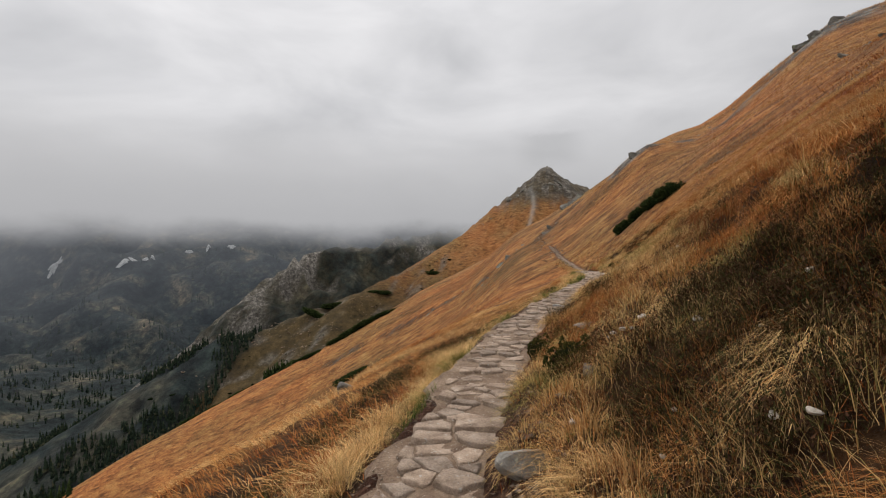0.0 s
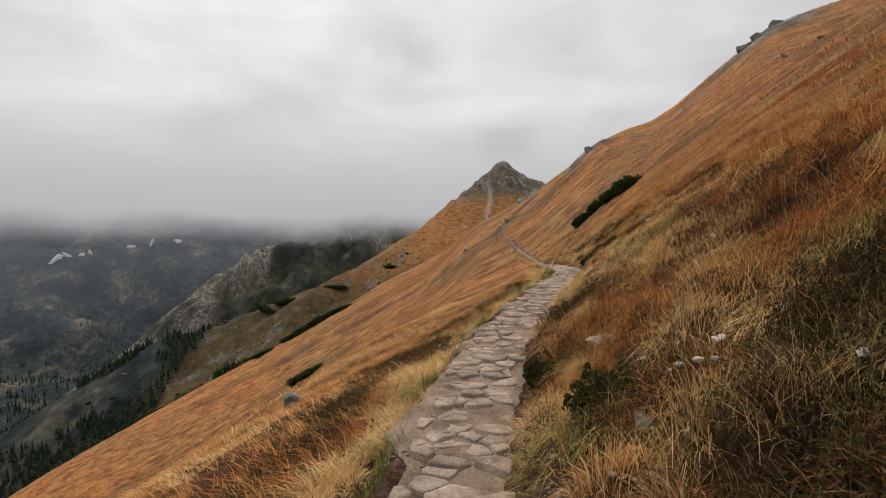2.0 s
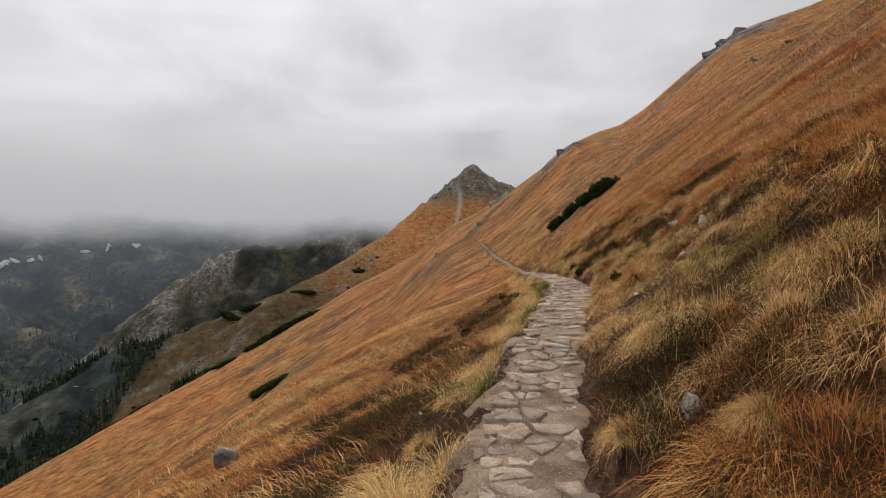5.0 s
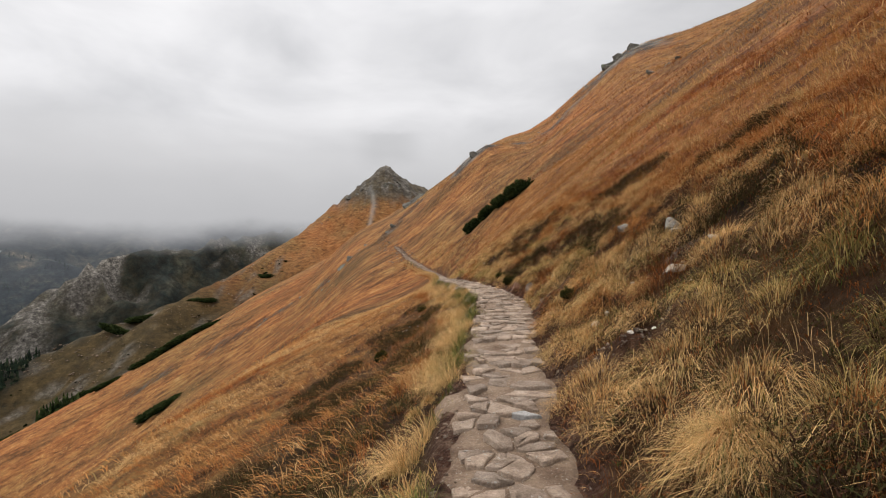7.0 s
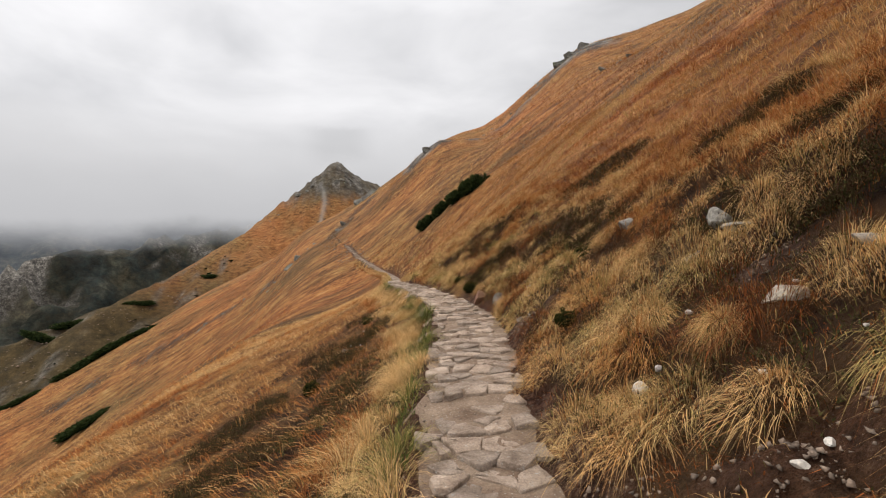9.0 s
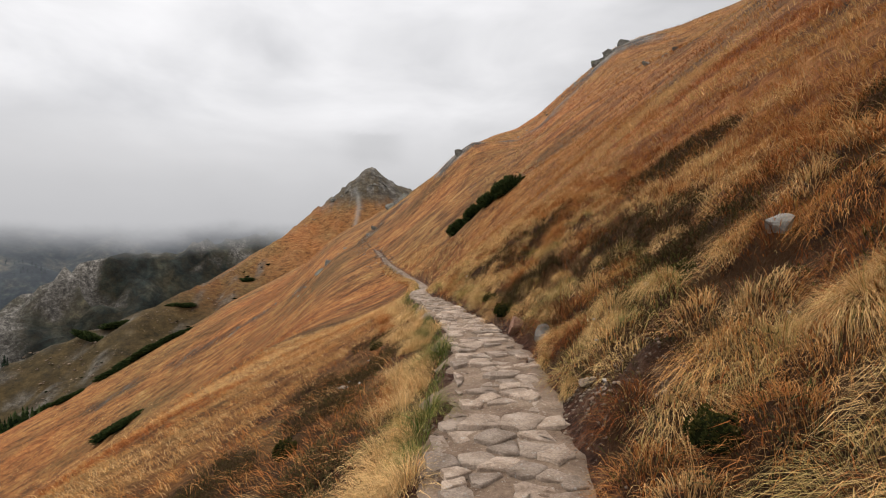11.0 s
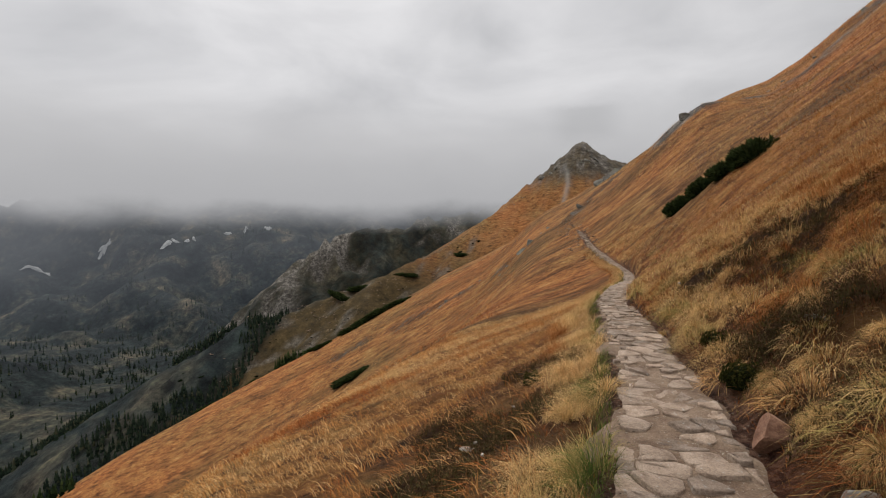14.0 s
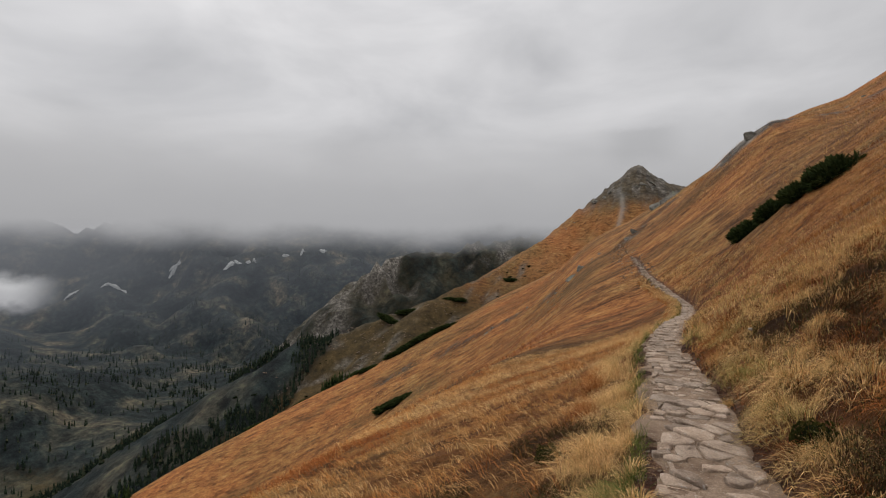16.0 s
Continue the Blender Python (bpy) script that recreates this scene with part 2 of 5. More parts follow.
def smooth_line(xs, ys):
    """A smooth function through a few places."""
    fine = np.linspace(xs[0], xs[-1], 800)
    v = np.interp(fine, xs, ys)
    span = max(3, int(800 * 3.0 / (xs[-1] - xs[0])) | 1)
    kernel = np.hanning(span + 2)[1:-1]
    kernel /= kernel.sum()
    padded = np.concatenate([v[0] + (v[1] - v[0]) * np.arange(-span, 0), v, v[-1] + (v[-1] - v[-2]) * np.arange(1, span + 1)])
    v = np.convolve(padded, kernel, "same")[span:-span]
    return lambda q: np.interp(q, fine, v)


path_x = smooth_line([-14, -2, 2.7, 4.3, 5.5, 7.0, 8.1, 9.2, 10.3, 11.8, 13.0, 14.5, 16.1, 17.5, 20.0, 22.5, 25.0, 27.0, 33.7, 40.0, 47.0, 53.0, 62.0, 72.0, 84.0, 120.0],
                     [-1.2, -0.8, -0.69, -0.63, -0.56, -0.38, -0.16, 0.10, 0.40, 0.76, 1.08, 1.48, 1.76, 1.86, 1.86, 1.86, 1.80, 1.95, 2.6, 3.6, 4.2, 3.6, 2.0, 1.2, -0.5, -3.0])
path_z = smooth_line([-14, 0, 2.5, 5, 7.5, 10, 12.5, 15, 17.5, 20, 22.5, 25, 27, 33, 40, 47, 53, 62, 72, 84, 120],
                     [-1.2, 0.0, 0.197, 0.36, 0.486, 0.577, 0.634, 0.655, 0.641, 0.592, 0.508, 0.388, 0.27, -0.2, -0.75, -1.0, -0.75, 0.3, 1.4, 2.6, 7.0])
path_w = smooth_line([-14, 2.7, 5.5, 8, 11, 14.5, 17.5, 20, 27, 40, 72, 120], [0.42, 0.39, 0.38, 0.39, 0.47, 0.53, 0.46, 0.40, 0.34, 0.33, 0.22, 0.2])


def lattice(ix, iy, seed):
    n = np.sin(ix * 127.1 + iy * 311.7 + seed * 74.7) * 43758.5453
    return n - np.floor(n)


def noise2(x, y, seed=0):
    """Smooth value noise between -1 and 1."""
    ix, iy = np.floor(x), np.floor(y)
    fx, fy = x - ix, y - iy
    fx, fy = fx * fx * fx * (fx * (fx * 6 - 15) + 10), fy * fy * fy * (fy * (fy * 6 - 15) + 10)
    a, b = lattice(ix, iy, seed), lattice(ix + 1, iy, seed)
    c, d = lattice(ix, iy + 1, seed), lattice(ix + 1, iy + 1, seed)
    return 2 * ((a * (1 - fx) + b * fx) * (1 - fy) + (c * (1 - fx) + d * fx) * fy) - 1


def fbm(x, y, seed=0, octaves=4):
    total, amp = 0.0, 1.0
    for k in range(octaves):
        total = total + amp * noise2(x * 2 ** k + 13.1 * k, y * 2 ** k - 7.7 * k, seed + k)
        amp *= 0.5
    return total


def step(a, b, v):
    t = np.clip((v - a) / (b - a), 0, 1)
    return t * t * (3 - 2 * t)


def ridge(x, y, crest, slope, seed=0, rough=0.0, size=40.0):
    """A mountain ridge: a crest line with flanks that fall away on both sides."""
    best = np.full(np.shape(x), -1e9)
    for (x0, y0, z0), (x1, y1, z1) in zip(crest, crest[1:]):
        dx, dy = x1 - x0, y1 - y0
        t = np.clip(((x - x0) * dx + (y - y0) * dy) / (dx * dx + dy * dy), 0, 1)
        far = np.hypot(x - x0 - t * dx, y - y0 - t * dy)
        best = np.maximum(best, z0 + t * (z1 - z0) - slope * far)
    if rough:
        best = best + rough * (0.6 - 1.6 * np.abs(fbm(x / size, y / size, seed, 5)))
    return best


SUMMIT = [(62, 436, 44), (30, 428, 57), (15, 424, 63.5), (5, 421, 70.5), (-1, 419, 71.5), (-6, 417, 68), (-13, 413.5, 60), (-28, 406, 46), (-40, 396, 37)]
SPUR = [(-28, 404, 36), (-47, 386, 22), (-70, 362, 6), (-84, 340, -9), (-124, 306, -28), (-163, 293, -46), (-210, 274, -58), (-236, 245, -88), (-270, 205, -130)]
CRAG = [(-100, 830, 38), (-163, 783, 26), (-234, 723, 12), (-300, 654, 0), (-341, 611, -12), (-350, 583, -31), (-381, 539, -73), (-400, 500, -110), (-418, 458, -150)]
FAR = [(300, 2300, 200), (-500, 2150, 230), (-1100, 1950, 240), (-1500, 1700, 200), (-1900, 1400, 160), (-2600, 900, 120), (-3400, 300, 200)]
FAR_SPUR = [(-1100, 1950, 260), (-1060, 1500, 90), (-960, 1120, -190)]
FAR_SPUR_B = [(-1900, 1400, 180), (-1600, 1180, 0), (-1420, 900, -210)]
NEAR_SPUR = [(-1500, 100, 40), (-900, 260, -110), (-640, 330, -190)]


# where the upper edge of the slope bulges or falls back, by its bearing from the trail
SKYLINE_WAY = [4, 9, 12.3, 15, 17.5, 20, 23, 26, 28.5, 31, 35, 40, 50, 90]
LOWER_WAY, LOWER_RISE = [-90, -50, -38, -27, -15, -6, 0], [18, 15.5, 12.6, 9.6, 7.6, 3.3, 0]
SKYLINE_RISE = [0, 0.8, 1.5, 0, -2.2, -2.6, -1.6, -0.8, 0, -1.2, -3.8, -5.5, -6.5, -6.5]


def hillside(x, y):
    u = x - path_x(y)
    plane = 0.66 * x + 0.035 * y - 0.2 + 3.5 * step(60, 120, y)
    at_path = 0.66 * path_x(y) + 0.035 * y - 0.2 + 3.5 * step(60, 120, y)
    z = plane + (path_z(y) - at_path) / (1 + (u / 14.0) ** 2)
    r = np.hypot(x, y)
    z = z - 3.5 * step(45, 65, y) * step(3, 16, -u) * (1 - step(150, 220, r)) + 1.8 * np.exp(-((x - 10) ** 2 + (y - 47) ** 2) / 34)
    z = z + 2.6 * np.exp(-(((x - 56) / 26) ** 2 + ((y - 108) / 26) ** 2)) + 2.5 * np.exp(-(((x - 15) / 7) ** 2 + ((y - 88) / 9) ** 2))
    way = np.degrees(np.arctan2(x, y - 7.0))
    z = z + step(60, 95, r) * np.interp(way, SKYLINE_WAY, SKYLINE_RISE)
    z = z + step(85, 150, r) * np.interp(way, LOWER_WAY, LOWER_RISE)
    edge = np.where(x > 0, 118, 190)
    return z - 0.004 * np.maximum(0, r - edge) ** 2


HUMMOCK = 0.40


def hummock_cell(ix, iy):
    """Middle, radius and height of the grass hummock in one cell of the bank."""
    cx = (ix + 0.5 + 0.62 * (lattice(ix, iy, 3) - 0.5)) * HUMMOCK
    cy = (iy + 0.5 + 0.62 * (lattice(ix, iy, 5) - 0.5)) * HUMMOCK
    k = lattice(ix, iy, 7)
    inner = cx - path_x(cy) - path_w(cy)
    tall = (0.08 + 0.13 * lattice(ix, iy, 9)) * (k > 0.13) * (inner > 0.1) * (1 - step(2.6, 4.2, inner))
    return cx, cy, 0.15 + 0.11 * k, tall


def hummocks(x, y):
    out = np.zeros(np.shape(x))
    u = x - path_x(y) - path_w(y)
    on = (u > -0.1) & (u < 4.5) & (y > 0) & (y < 27)
    px, py = x[on], y[on]
    best = np.zeros(len(px))
    ix, iy = np.floor(px / HUMMOCK), np.floor(py / HUMMOCK)
    for dx in (-1, 0, 1):
        for dy in (-1, 0, 1):
            cx, cy, r, tall = hummock_cell(ix + dx, iy + dy)
            d2 = ((px - cx) ** 2 + (py - cy) ** 2) / (r * r)
            best = np.maximum(best, tall * (1 - np.minimum(d2, 1)) ** 0.8)
    out[on] = best
    return out


def bench(x, y):
    """How far a place lies from the trail's edge, positive uphill, and how much of the trail's bench it has."""
    u = x - path_x(y)
    return u, path_w(y)


def land(x, y):
    x, y = np.asarray(x, float), np.asarray(y, float)
    a = hillside(x, y)
    u, w = bench(x, y)
    near = 1 - step(60, 90, y)
    lumps = 0.09 * fbm(x / 0.9, y / 0.9, 3, 3) + 0.16 * fbm(x / 6.0, y / 6.0, 9, 3) * step(0.5, 4.0, np.abs(u))
    lumps = lumps * (1 - step(13, 27, np.hypot(x, np.maximum(0, y - 8)))) + 0.2 * noise2(x / 7.0, y / 7.0, 10) * step(2, 8, np.abs(u))
    off = step(0.0, 0.9, np.abs(u) - w)
    a = a + lumps * off * (1 - 0.6 * step(150, 300, np.hypot(x, y)))
    a = a - 0.24 * near * step(0.0, 0.3, u - w) * (1 - step(1.2, 3.4, u)) + 0.16 * near * np.maximum(0, -u) * (1 - step(6, 22, -u))
    flat = (1 - step(0.0, 0.30, np.abs(u) - w)) * near
    a = a * (1 - flat) + (path_z(y) + 0.05 * u) * flat
    a = a + hummocks(np.atleast_1d(x), np.atleast_1d(y)).reshape(np.shape(x))
    r = np.hypot(x, y)
    far = land_far(x, y)
    return np.maximum(a, np.where(r < 60, -400, np.maximum.reduce(far)))


def land_far(x, y):
    """The heights of the far ridges, one array for each."""
    return [
        np.maximum(ridge(x, y, SPUR, 0.62, 21, 3.5, 32.0), ridge(x, y, SUMMIT, 0.92, 23, 2.2, 16.0)),
        ridge(x, y, CRAG, 0.85, 31, 16.0, 46.0),
        np.maximum.reduce([ridge(x, y, FAR, 0.42, 41, 95.0, 420.0), ridge(x, y, FAR_SPUR, 0.5, 51, 60.0, 240.0), ridge(x, y, FAR_SPUR_B, 0.5, 55, 60.0, 240.0)]),
        ridge(x, y, NEAR_SPUR, 0.35, 61, 15.0, 150.0),
        -230 + 12 * fbm(x / 200, y / 200, 71, 4),
    ]


NX, NY = 520, 570
gx = 1.7 * np.sinh(np.linspace(-8.28, 7.48, NX)) + 1.5
gy = 6.0 * np.sinh(np.linspace(-5.35, 6.75, NY)) + 9.0
GX, GY = np.meshgrid(gx, gy, indexing="ij")
GZ = land(GX, GY)


def grid_mesh(name, px, py, pz):
    nx, ny = px.shape
    mesh = bpy.data.meshes.new(name)
    co = np.stack([px, py, pz], -1).reshape(-1, 3).astype(np.float32)
    i = np.arange(nx * ny).reshape(nx, ny)
    quads = np.stack([i[:-1, :-1], i[1:, :-1], i[1:, 1:], i[:-1, 1:]], -1).reshape(-1, 4).astype(np.int32)
    mesh.vertices.add(len(co))
    mesh.vertices.foreach_set("co", co.ravel())
    mesh.loops.add(quads.size)
    mesh.loops.foreach_set("vertex_index", quads.ravel())
    mesh.polygons.add(len(quads))
    mesh.polygons.foreach_set("loop_start", np.arange(0, quads.size, 4, dtype=np.int32))
    mesh.polygons.foreach_set("use_smooth", np.ones(len(quads), dtype=bool))
    mesh.update()
    mesh.validate()
    return mesh


# ---- mesh helpers ----
def quick_mesh(name, verts, faces_by_size, tone=None, smooth=False):
    """A mesh from arrays; faces_by_size: arrays of shape (n, corners)."""
    mesh = bpy.data.meshes.new(name)
    verts = np.asarray(verts, np.float32)
    mesh.vertices.add(len(verts))
    mesh.vertices.foreach_set("co", verts.ravel())
    loops = np.concatenate([f.ravel() for f in faces_by_size]).astype(np.int32)
    sizes = np.concatenate([np.full(len(f), f.shape[1], np.int32) for f in faces_by_size])
    starts = np.concatenate([[0], np.cumsum(sizes)[:-1]]).astype(np.int32)
    mesh.loops.add(len(loops))
    mesh.loops.foreach_set("vertex_index", loops)
    mesh.polygons.add(len(sizes))
    mesh.polygons.foreach_set("loop_start", starts)
    if smooth:
        mesh.polygons.foreach_set("use_smooth", np.ones(len(sizes), bool))
    if tone is not None:
        at = mesh.attributes.new("tone", "FLOAT", "POINT")
        at.data.foreach_set("value", np.asarray(tone, np.float32))
    mesh.update(calc_edges=True)
    return mesh


def part(name, mesh, material, parent, label=""):
    if isinstance(mesh, bmesh.types.BMesh):
        me = bpy.data.meshes.new(name)
        mesh.to_mesh(me)
        mesh.free()
        mesh = me
    if not mesh.materials:
        mesh.materials.append(material)
    ob = new(name, mesh)
    ob.parent = parent
    return tagged(ob, label) if label else ob


def stuff(name, mesh, material, label, category):
    mesh.materials.append(material)
    return tagged(new(name, mesh), label, category, kind="stuff")


def blade_arrays(base, height, lean, width, tone, droop=0.35, levels=3):
    """Curved tapering blades. base (n,3), lean (n,2) sideways reach as a share of the height."""
    n = len(base)
    side = np.stack([-lean[:, 1], lean[:, 0]], 1) + RNG.normal(0, 0.25, (n, 2))
    side /= np.linalg.norm(side, axis=1)[:, None] + 1e-6
    ts = np.linspace(0, 1, levels + 1)
    rows = []
    for t in ts:
        p = base.copy()
        p[:, :2] += lean * (height * t ** 1.6)[:, None]
        reach = np.linalg.norm(lean, axis=1)
        p[:, 2] += height * (t - droop * reach * t ** 2.6)
        if t < 1:
            off = side * (width * (1 - 0.75 * t ** 1.5) * 0.5)[:, None]
            a, b = p.copy(), p.copy()
            a[:, :2] -= off
            b[:, :2] += off
            rows += [a, b]
        else:
            rows.append(p)
    k = len(rows)
    verts = np.stack(rows, 1).reshape(-1, 3)
    start = (np.arange(n) * k)[:, None]
    quads = np.concatenate([start + np.array([[2 * i, 2 * i + 1, 2 * i + 3, 2 * i + 2]]) for i in range(levels - 1)]) if levels > 1 else np.zeros((0, 4), int)
    tris = start + np.array([[k - 3, k - 2, k - 1]])
    return verts, quads, tris, np.repeat(tone, k)


def grass_mesh(name, sets):
    vs, qs, ts, tones, at = [], [], [], [], 0
    for v, q, t, tone in sets:
        vs.append(v)
        qs.append(q + at)
        ts.append(t + at)
        tones.append(tone)
        at += len(v)
    return quick_mesh(name, np.concatenate(vs), [np.concatenate(qs), np.concatenate(ts)], np.concatenate(tones))


# ---- ground sheet ----
HEATH = [(2.72, 18.0, 0.35), (2.63, 16.5, 0.32), (3.3, 18.1, 0.35), (1.3, 2.6, 0.3), (1.25, 3.3, 0.5), (0.95, 3.0, 0.6), (0.75, 2.55, 0.42), (1.85, 3.0, 0.35), (2.9, 4.6, 0.3), (2.6, 8.3, 0.35), (4.3, 11.4, 0.35), (2.9, 11.4, 0.25), (0.55, 7.2, 0.4), (0.4, 6.3, 0.4), (2.8, 9.9, 0.3), (3.0, 10.5, 0.28),
         (3.4, 14.2, 0.5), (3.9, 16.8, 0.65), (4.2, 15.8, 0.5), (3.5, 15.0, 0.4), (3.1, 18.3, 0.6), (4.5, 21.6, 0.9), (3.6, 22.4, 0.9), (3.5, 20.6, 0.5), (-1.7, 14.1, 0.8), (-3.0, 11.5, 0.8), (-0.4, 14.8, 0.45)]
HEATH += [(1.5, 2.2, 0.45), (2.0, 2.6, 0.55), (1.6, 3.6, 0.4), (2.3, 3.4, 0.5), (1.1, 2.0, 0.35), (0.7, 1.9, 0.3), (0.5, 2.7, 0.25), (0.02, 5.4, 0.22), (0.27, 3.84, 0.28),
          (3.28, 10.04, 0.32), (2.75, 10.3, 0.25), (3.5, 16.1, 0.5), (3.05, 14.3, 0.42), (-0.96, 19.9, 0.5), (0.5, 19.0, 0.3), (2.91, 18.05, 0.35)]
LOW_HEATH = [(float(path_x(v)) - 1.2 - 0.3 * ((k * 3) % 4), v, 0.26 + 0.06 * (k % 3)) for k, v in enumerate(np.arange(3.0, 20.0, 0.5))]
HEATH += [(-2.2, 16.7, 0.9), (0.1, 18.5, 0.45), (-0.6, 17.6, 0.6), (0.9, 20.9, 0.35), (-0.5, 19.1, 0.6), (0.3, 20.9, 0.5), (-1.8, 9.2, 0.7), (-2.2, 7.0, 0.6), (5.5, 13.5, 0.8), (6.2, 18.5, 1.1)]
OPEN = [(-0.05, 2.9, 0.3), (0.3, 3.5, 0.2), (0.22, 4.0, 0.2), (2.25, 15.5, 0.26), (2.25, 16.6, 0.24), (2.1, 9.95, 0.3), (2.85, 10.95, 0.2), (3.05, 12.9, 0.13), (2.0, 13.6, 0.25), (3.1, 18.0, 0.28), (0.4, 6.2, 0.2), (0.45, 5.1, 0.12), (0.65, 4.35, 0.08), (-0.02, 5.2, 0.25), (-5.6, 12.6, 0.4)]
BARE = [(-0.1, 3.55, 0.15), (0.05, 3.1, 0.2), (-0.05, 2.6, 0.18), (2.3, 10.3, 0.22), (1.05, 9.15, 0.24), (0.85, 9.75, 0.2), (1.35, 9.0, 0.22), (1.85, 13.4, 0.26), (1.65, 13.0, 0.22), (1.75, 13.75, 0.22), (2.05, 13.15, 0.26), (2.3, 13.35, 0.2), (2.15, 12.8, 0.22)]
SNOW = [(-1167, 1144, 26, 16), (-1159, 1105, 12, 26), (-1130, 1150, 18, 10), (-1406, 1115, 14, 40), (-1097, 1142, 10, 6), (-1048, 1227, 18, 7), (-1000, 1250, 9, 16), (-944, 1283, 20, 7), (-722, 1402, 20, 8), (-300, 690, 10, 4), (-250, 745, 5, 14), (-215, 770, 6, 12), (-1476, 959, 14, 50), (-1552, 877, 16, 40)]


def patches(x, y, places):
    m = np.zeros(np.shape(x))
    wob = 1 + 0.35 * fbm(x / 0.5, y / 0.5, 5, 2)
    for px, py, r in places:
        d = np.hypot(x - px, y - py) * wob
        m = np.maximum(m, 1 - step(r * 0.75, r * 1.15, d))
    return m


ground_mesh = grid_mesh("ground", GX, GY, GZ)
far_heights = np.stack(land_far(GX, GY))
own = np.where(GZ > far_heights.max(0) + 1e-6, -1, far_heights.argmax(0))
gr = np.hypot(GX, GY)
own = np.where(gr < 60, -1, own)
GU = GX - path_x(GY)
bare = np.maximum(1 - step(0.06, 0.22, np.abs(GU) - path_w(GY) + 0.05 * fbm(GX / 0.3, GY / 0.3, 8, 2)), 0.62 * patches(GX, GY, BARE)) * (GY < 74) * (own == -1)
RIB = [(7, 106), (3, 97), (-1.6, 88), (-10, 94), (-22, 100), (-36, 103), (-50, 104)]


def rib_distance(x, y):
    """How far a place lies from the broken rib that crosses the slope."""
    best = np.full(np.shape(x), 1e9)
    for (x0, y0), (x1, y1) in zip(RIB, RIB[1:]):
        dx, dy = x1 - x0, y1 - y0
        t = np.clip(((x - x0) * dx + (y - y0) * dy) / (dx * dx + dy * dy), 0, 1)
        best = np.minimum(best, np.hypot(x - x0 - t * dx, y - y0 - t * dy))
    return best


strip = rib_distance(GX, GY) + 1.8 * fbm(GX / 4, GY / 4, 15, 3)
rocky = 0.55 * (1 - step(0.3, 1.6, strip)) * step(0.25, 0.6, fbm(GX / 1.6, GY / 1.6, 25, 3)) * (own == -1)
rocky = np.maximum(rocky, np.where(own == 0, step(0.3, 0.7, fbm(GX / 8, GY / 8, 17, 4)) * 0.6 * (GX < -70) + step(30, 44, GZ + 5 * fbm(GX / 12, GY / 12, 49, 3)) * (0.35 + 0.5 * step(-0.1, 0.4, fbm(GX / 6, GY / 6, 59, 3))), 0))
rocky = np.maximum(rocky, np.where(own == 1, step(-0.1, 0.3, 0.8 * fbm(GX / 22, GY / 22, 19, 5) + 0.75 * step(290, 345, -GX) - 0.36), 0))
def skyline_rock(x, y):
    f = np.clip((x - 14) / 40, 0, 1)
    d = np.hypot(x - (14 + 40 * f), y - (87 + 15 * f))
    return (1 - step(1.0, 3.2, d + 1.6 * fbm(x / 3.5, y / 3.5, 27, 3))) * step(-0.25, 0.2, fbm(x / 7, y / 7, 29, 2) + 0.25)


sky_rock = np.maximum(np.exp(-(((GX - 52) / 8) ** 2 + ((GY - 101) / 8) ** 2)), np.exp(-(((GX - 14.5) / 4) ** 2 + ((GY - 87) / 2.5) ** 2)))
rocky = np.maximum(rocky, 0.9 * skyline_rock(GX, GY) * (own == -1))
rocky = np.maximum(rocky, step(0.25, 0.6, sky_rock + 0.25 * fbm(GX / 3, GY / 3, 27, 3)) * (own == -1))
scar = np.exp(-((GX + 8 + 0.06 * (GY - 330) + 2.5 * np.sin(GY / 9.0)) / 1.8) ** 2) * step(270, 290, GY) * (1 - step(385, 405, GY)) * (own == 0)
wood = np.where(own >= 1, 1.0, 0.0) - np.where(own == 1, 0.18 + 0.25 * step(-0.2, 0.4, fbm(GX / 40, GY / 40, 53, 3)), 0)
wood = np.where(own == 0, step(185, 210, -GX + 12 * fbm(GX / 25, GY / 25, 35, 3)), wood)
wood = wood * (1 - np.where(own == 1, 0.9 * rocky, 0))
wood = wood * (1 - 0.85 * step(0.3, 0.7, np.exp(-(((GX + 420) / 190) ** 2 + ((GY - 290) / 40) ** 2)) + 0.25 * fbm(GX / 40, GY / 40, 37, 3)))
olive = np.where(own >= 1, 1.0, 0) + np.where(own == 0, 0.95 - 0.7 * step(-45, 5, GZ) * step(-150, -80, GX) * (1 - step(32, 44, GZ)), 0) + np.where(own == -1, 0.4 * step(0.15, 0.6, fbm(GX / 18, GY / 7, 23, 3)), 0)
snow = np.clip(scar * 0.3, 0, 1)
# Litter near the trail, heather and streaks; carries the painted shade between tussocks.
thatch_shade = (1 - step(2.4, 5.5, np.abs(GU))) * (1 - step(14, 27, GY)) * (0.85 - 0.35 * step(2.6, 3.8, GU))
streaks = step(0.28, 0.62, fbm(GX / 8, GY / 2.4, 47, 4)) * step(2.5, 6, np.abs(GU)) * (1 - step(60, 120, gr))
thatch_shade = np.maximum(np.maximum(thatch_shade, np.maximum(0.42 * streaks, 0.65 * (1 - step(0.4, 2.0, strip)))), np.maximum((0.95 - 0.15 * step(11, 16, GY)) * patches(GX, GY, HEATH), 0.6 * patches(GX, GY, BARE))) * (own == -1)
for zname, (zr, zg, zb_) in (("zone_a", (bare, np.clip(rocky, 0, 1), wood)), ("zone_b", (np.clip(olive, 0, 1), snow, thatch_shade))):
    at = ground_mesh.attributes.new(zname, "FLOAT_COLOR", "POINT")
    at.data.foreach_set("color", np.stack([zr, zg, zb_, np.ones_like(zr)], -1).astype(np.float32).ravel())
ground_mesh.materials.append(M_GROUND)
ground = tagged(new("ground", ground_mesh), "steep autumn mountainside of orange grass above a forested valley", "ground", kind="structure")


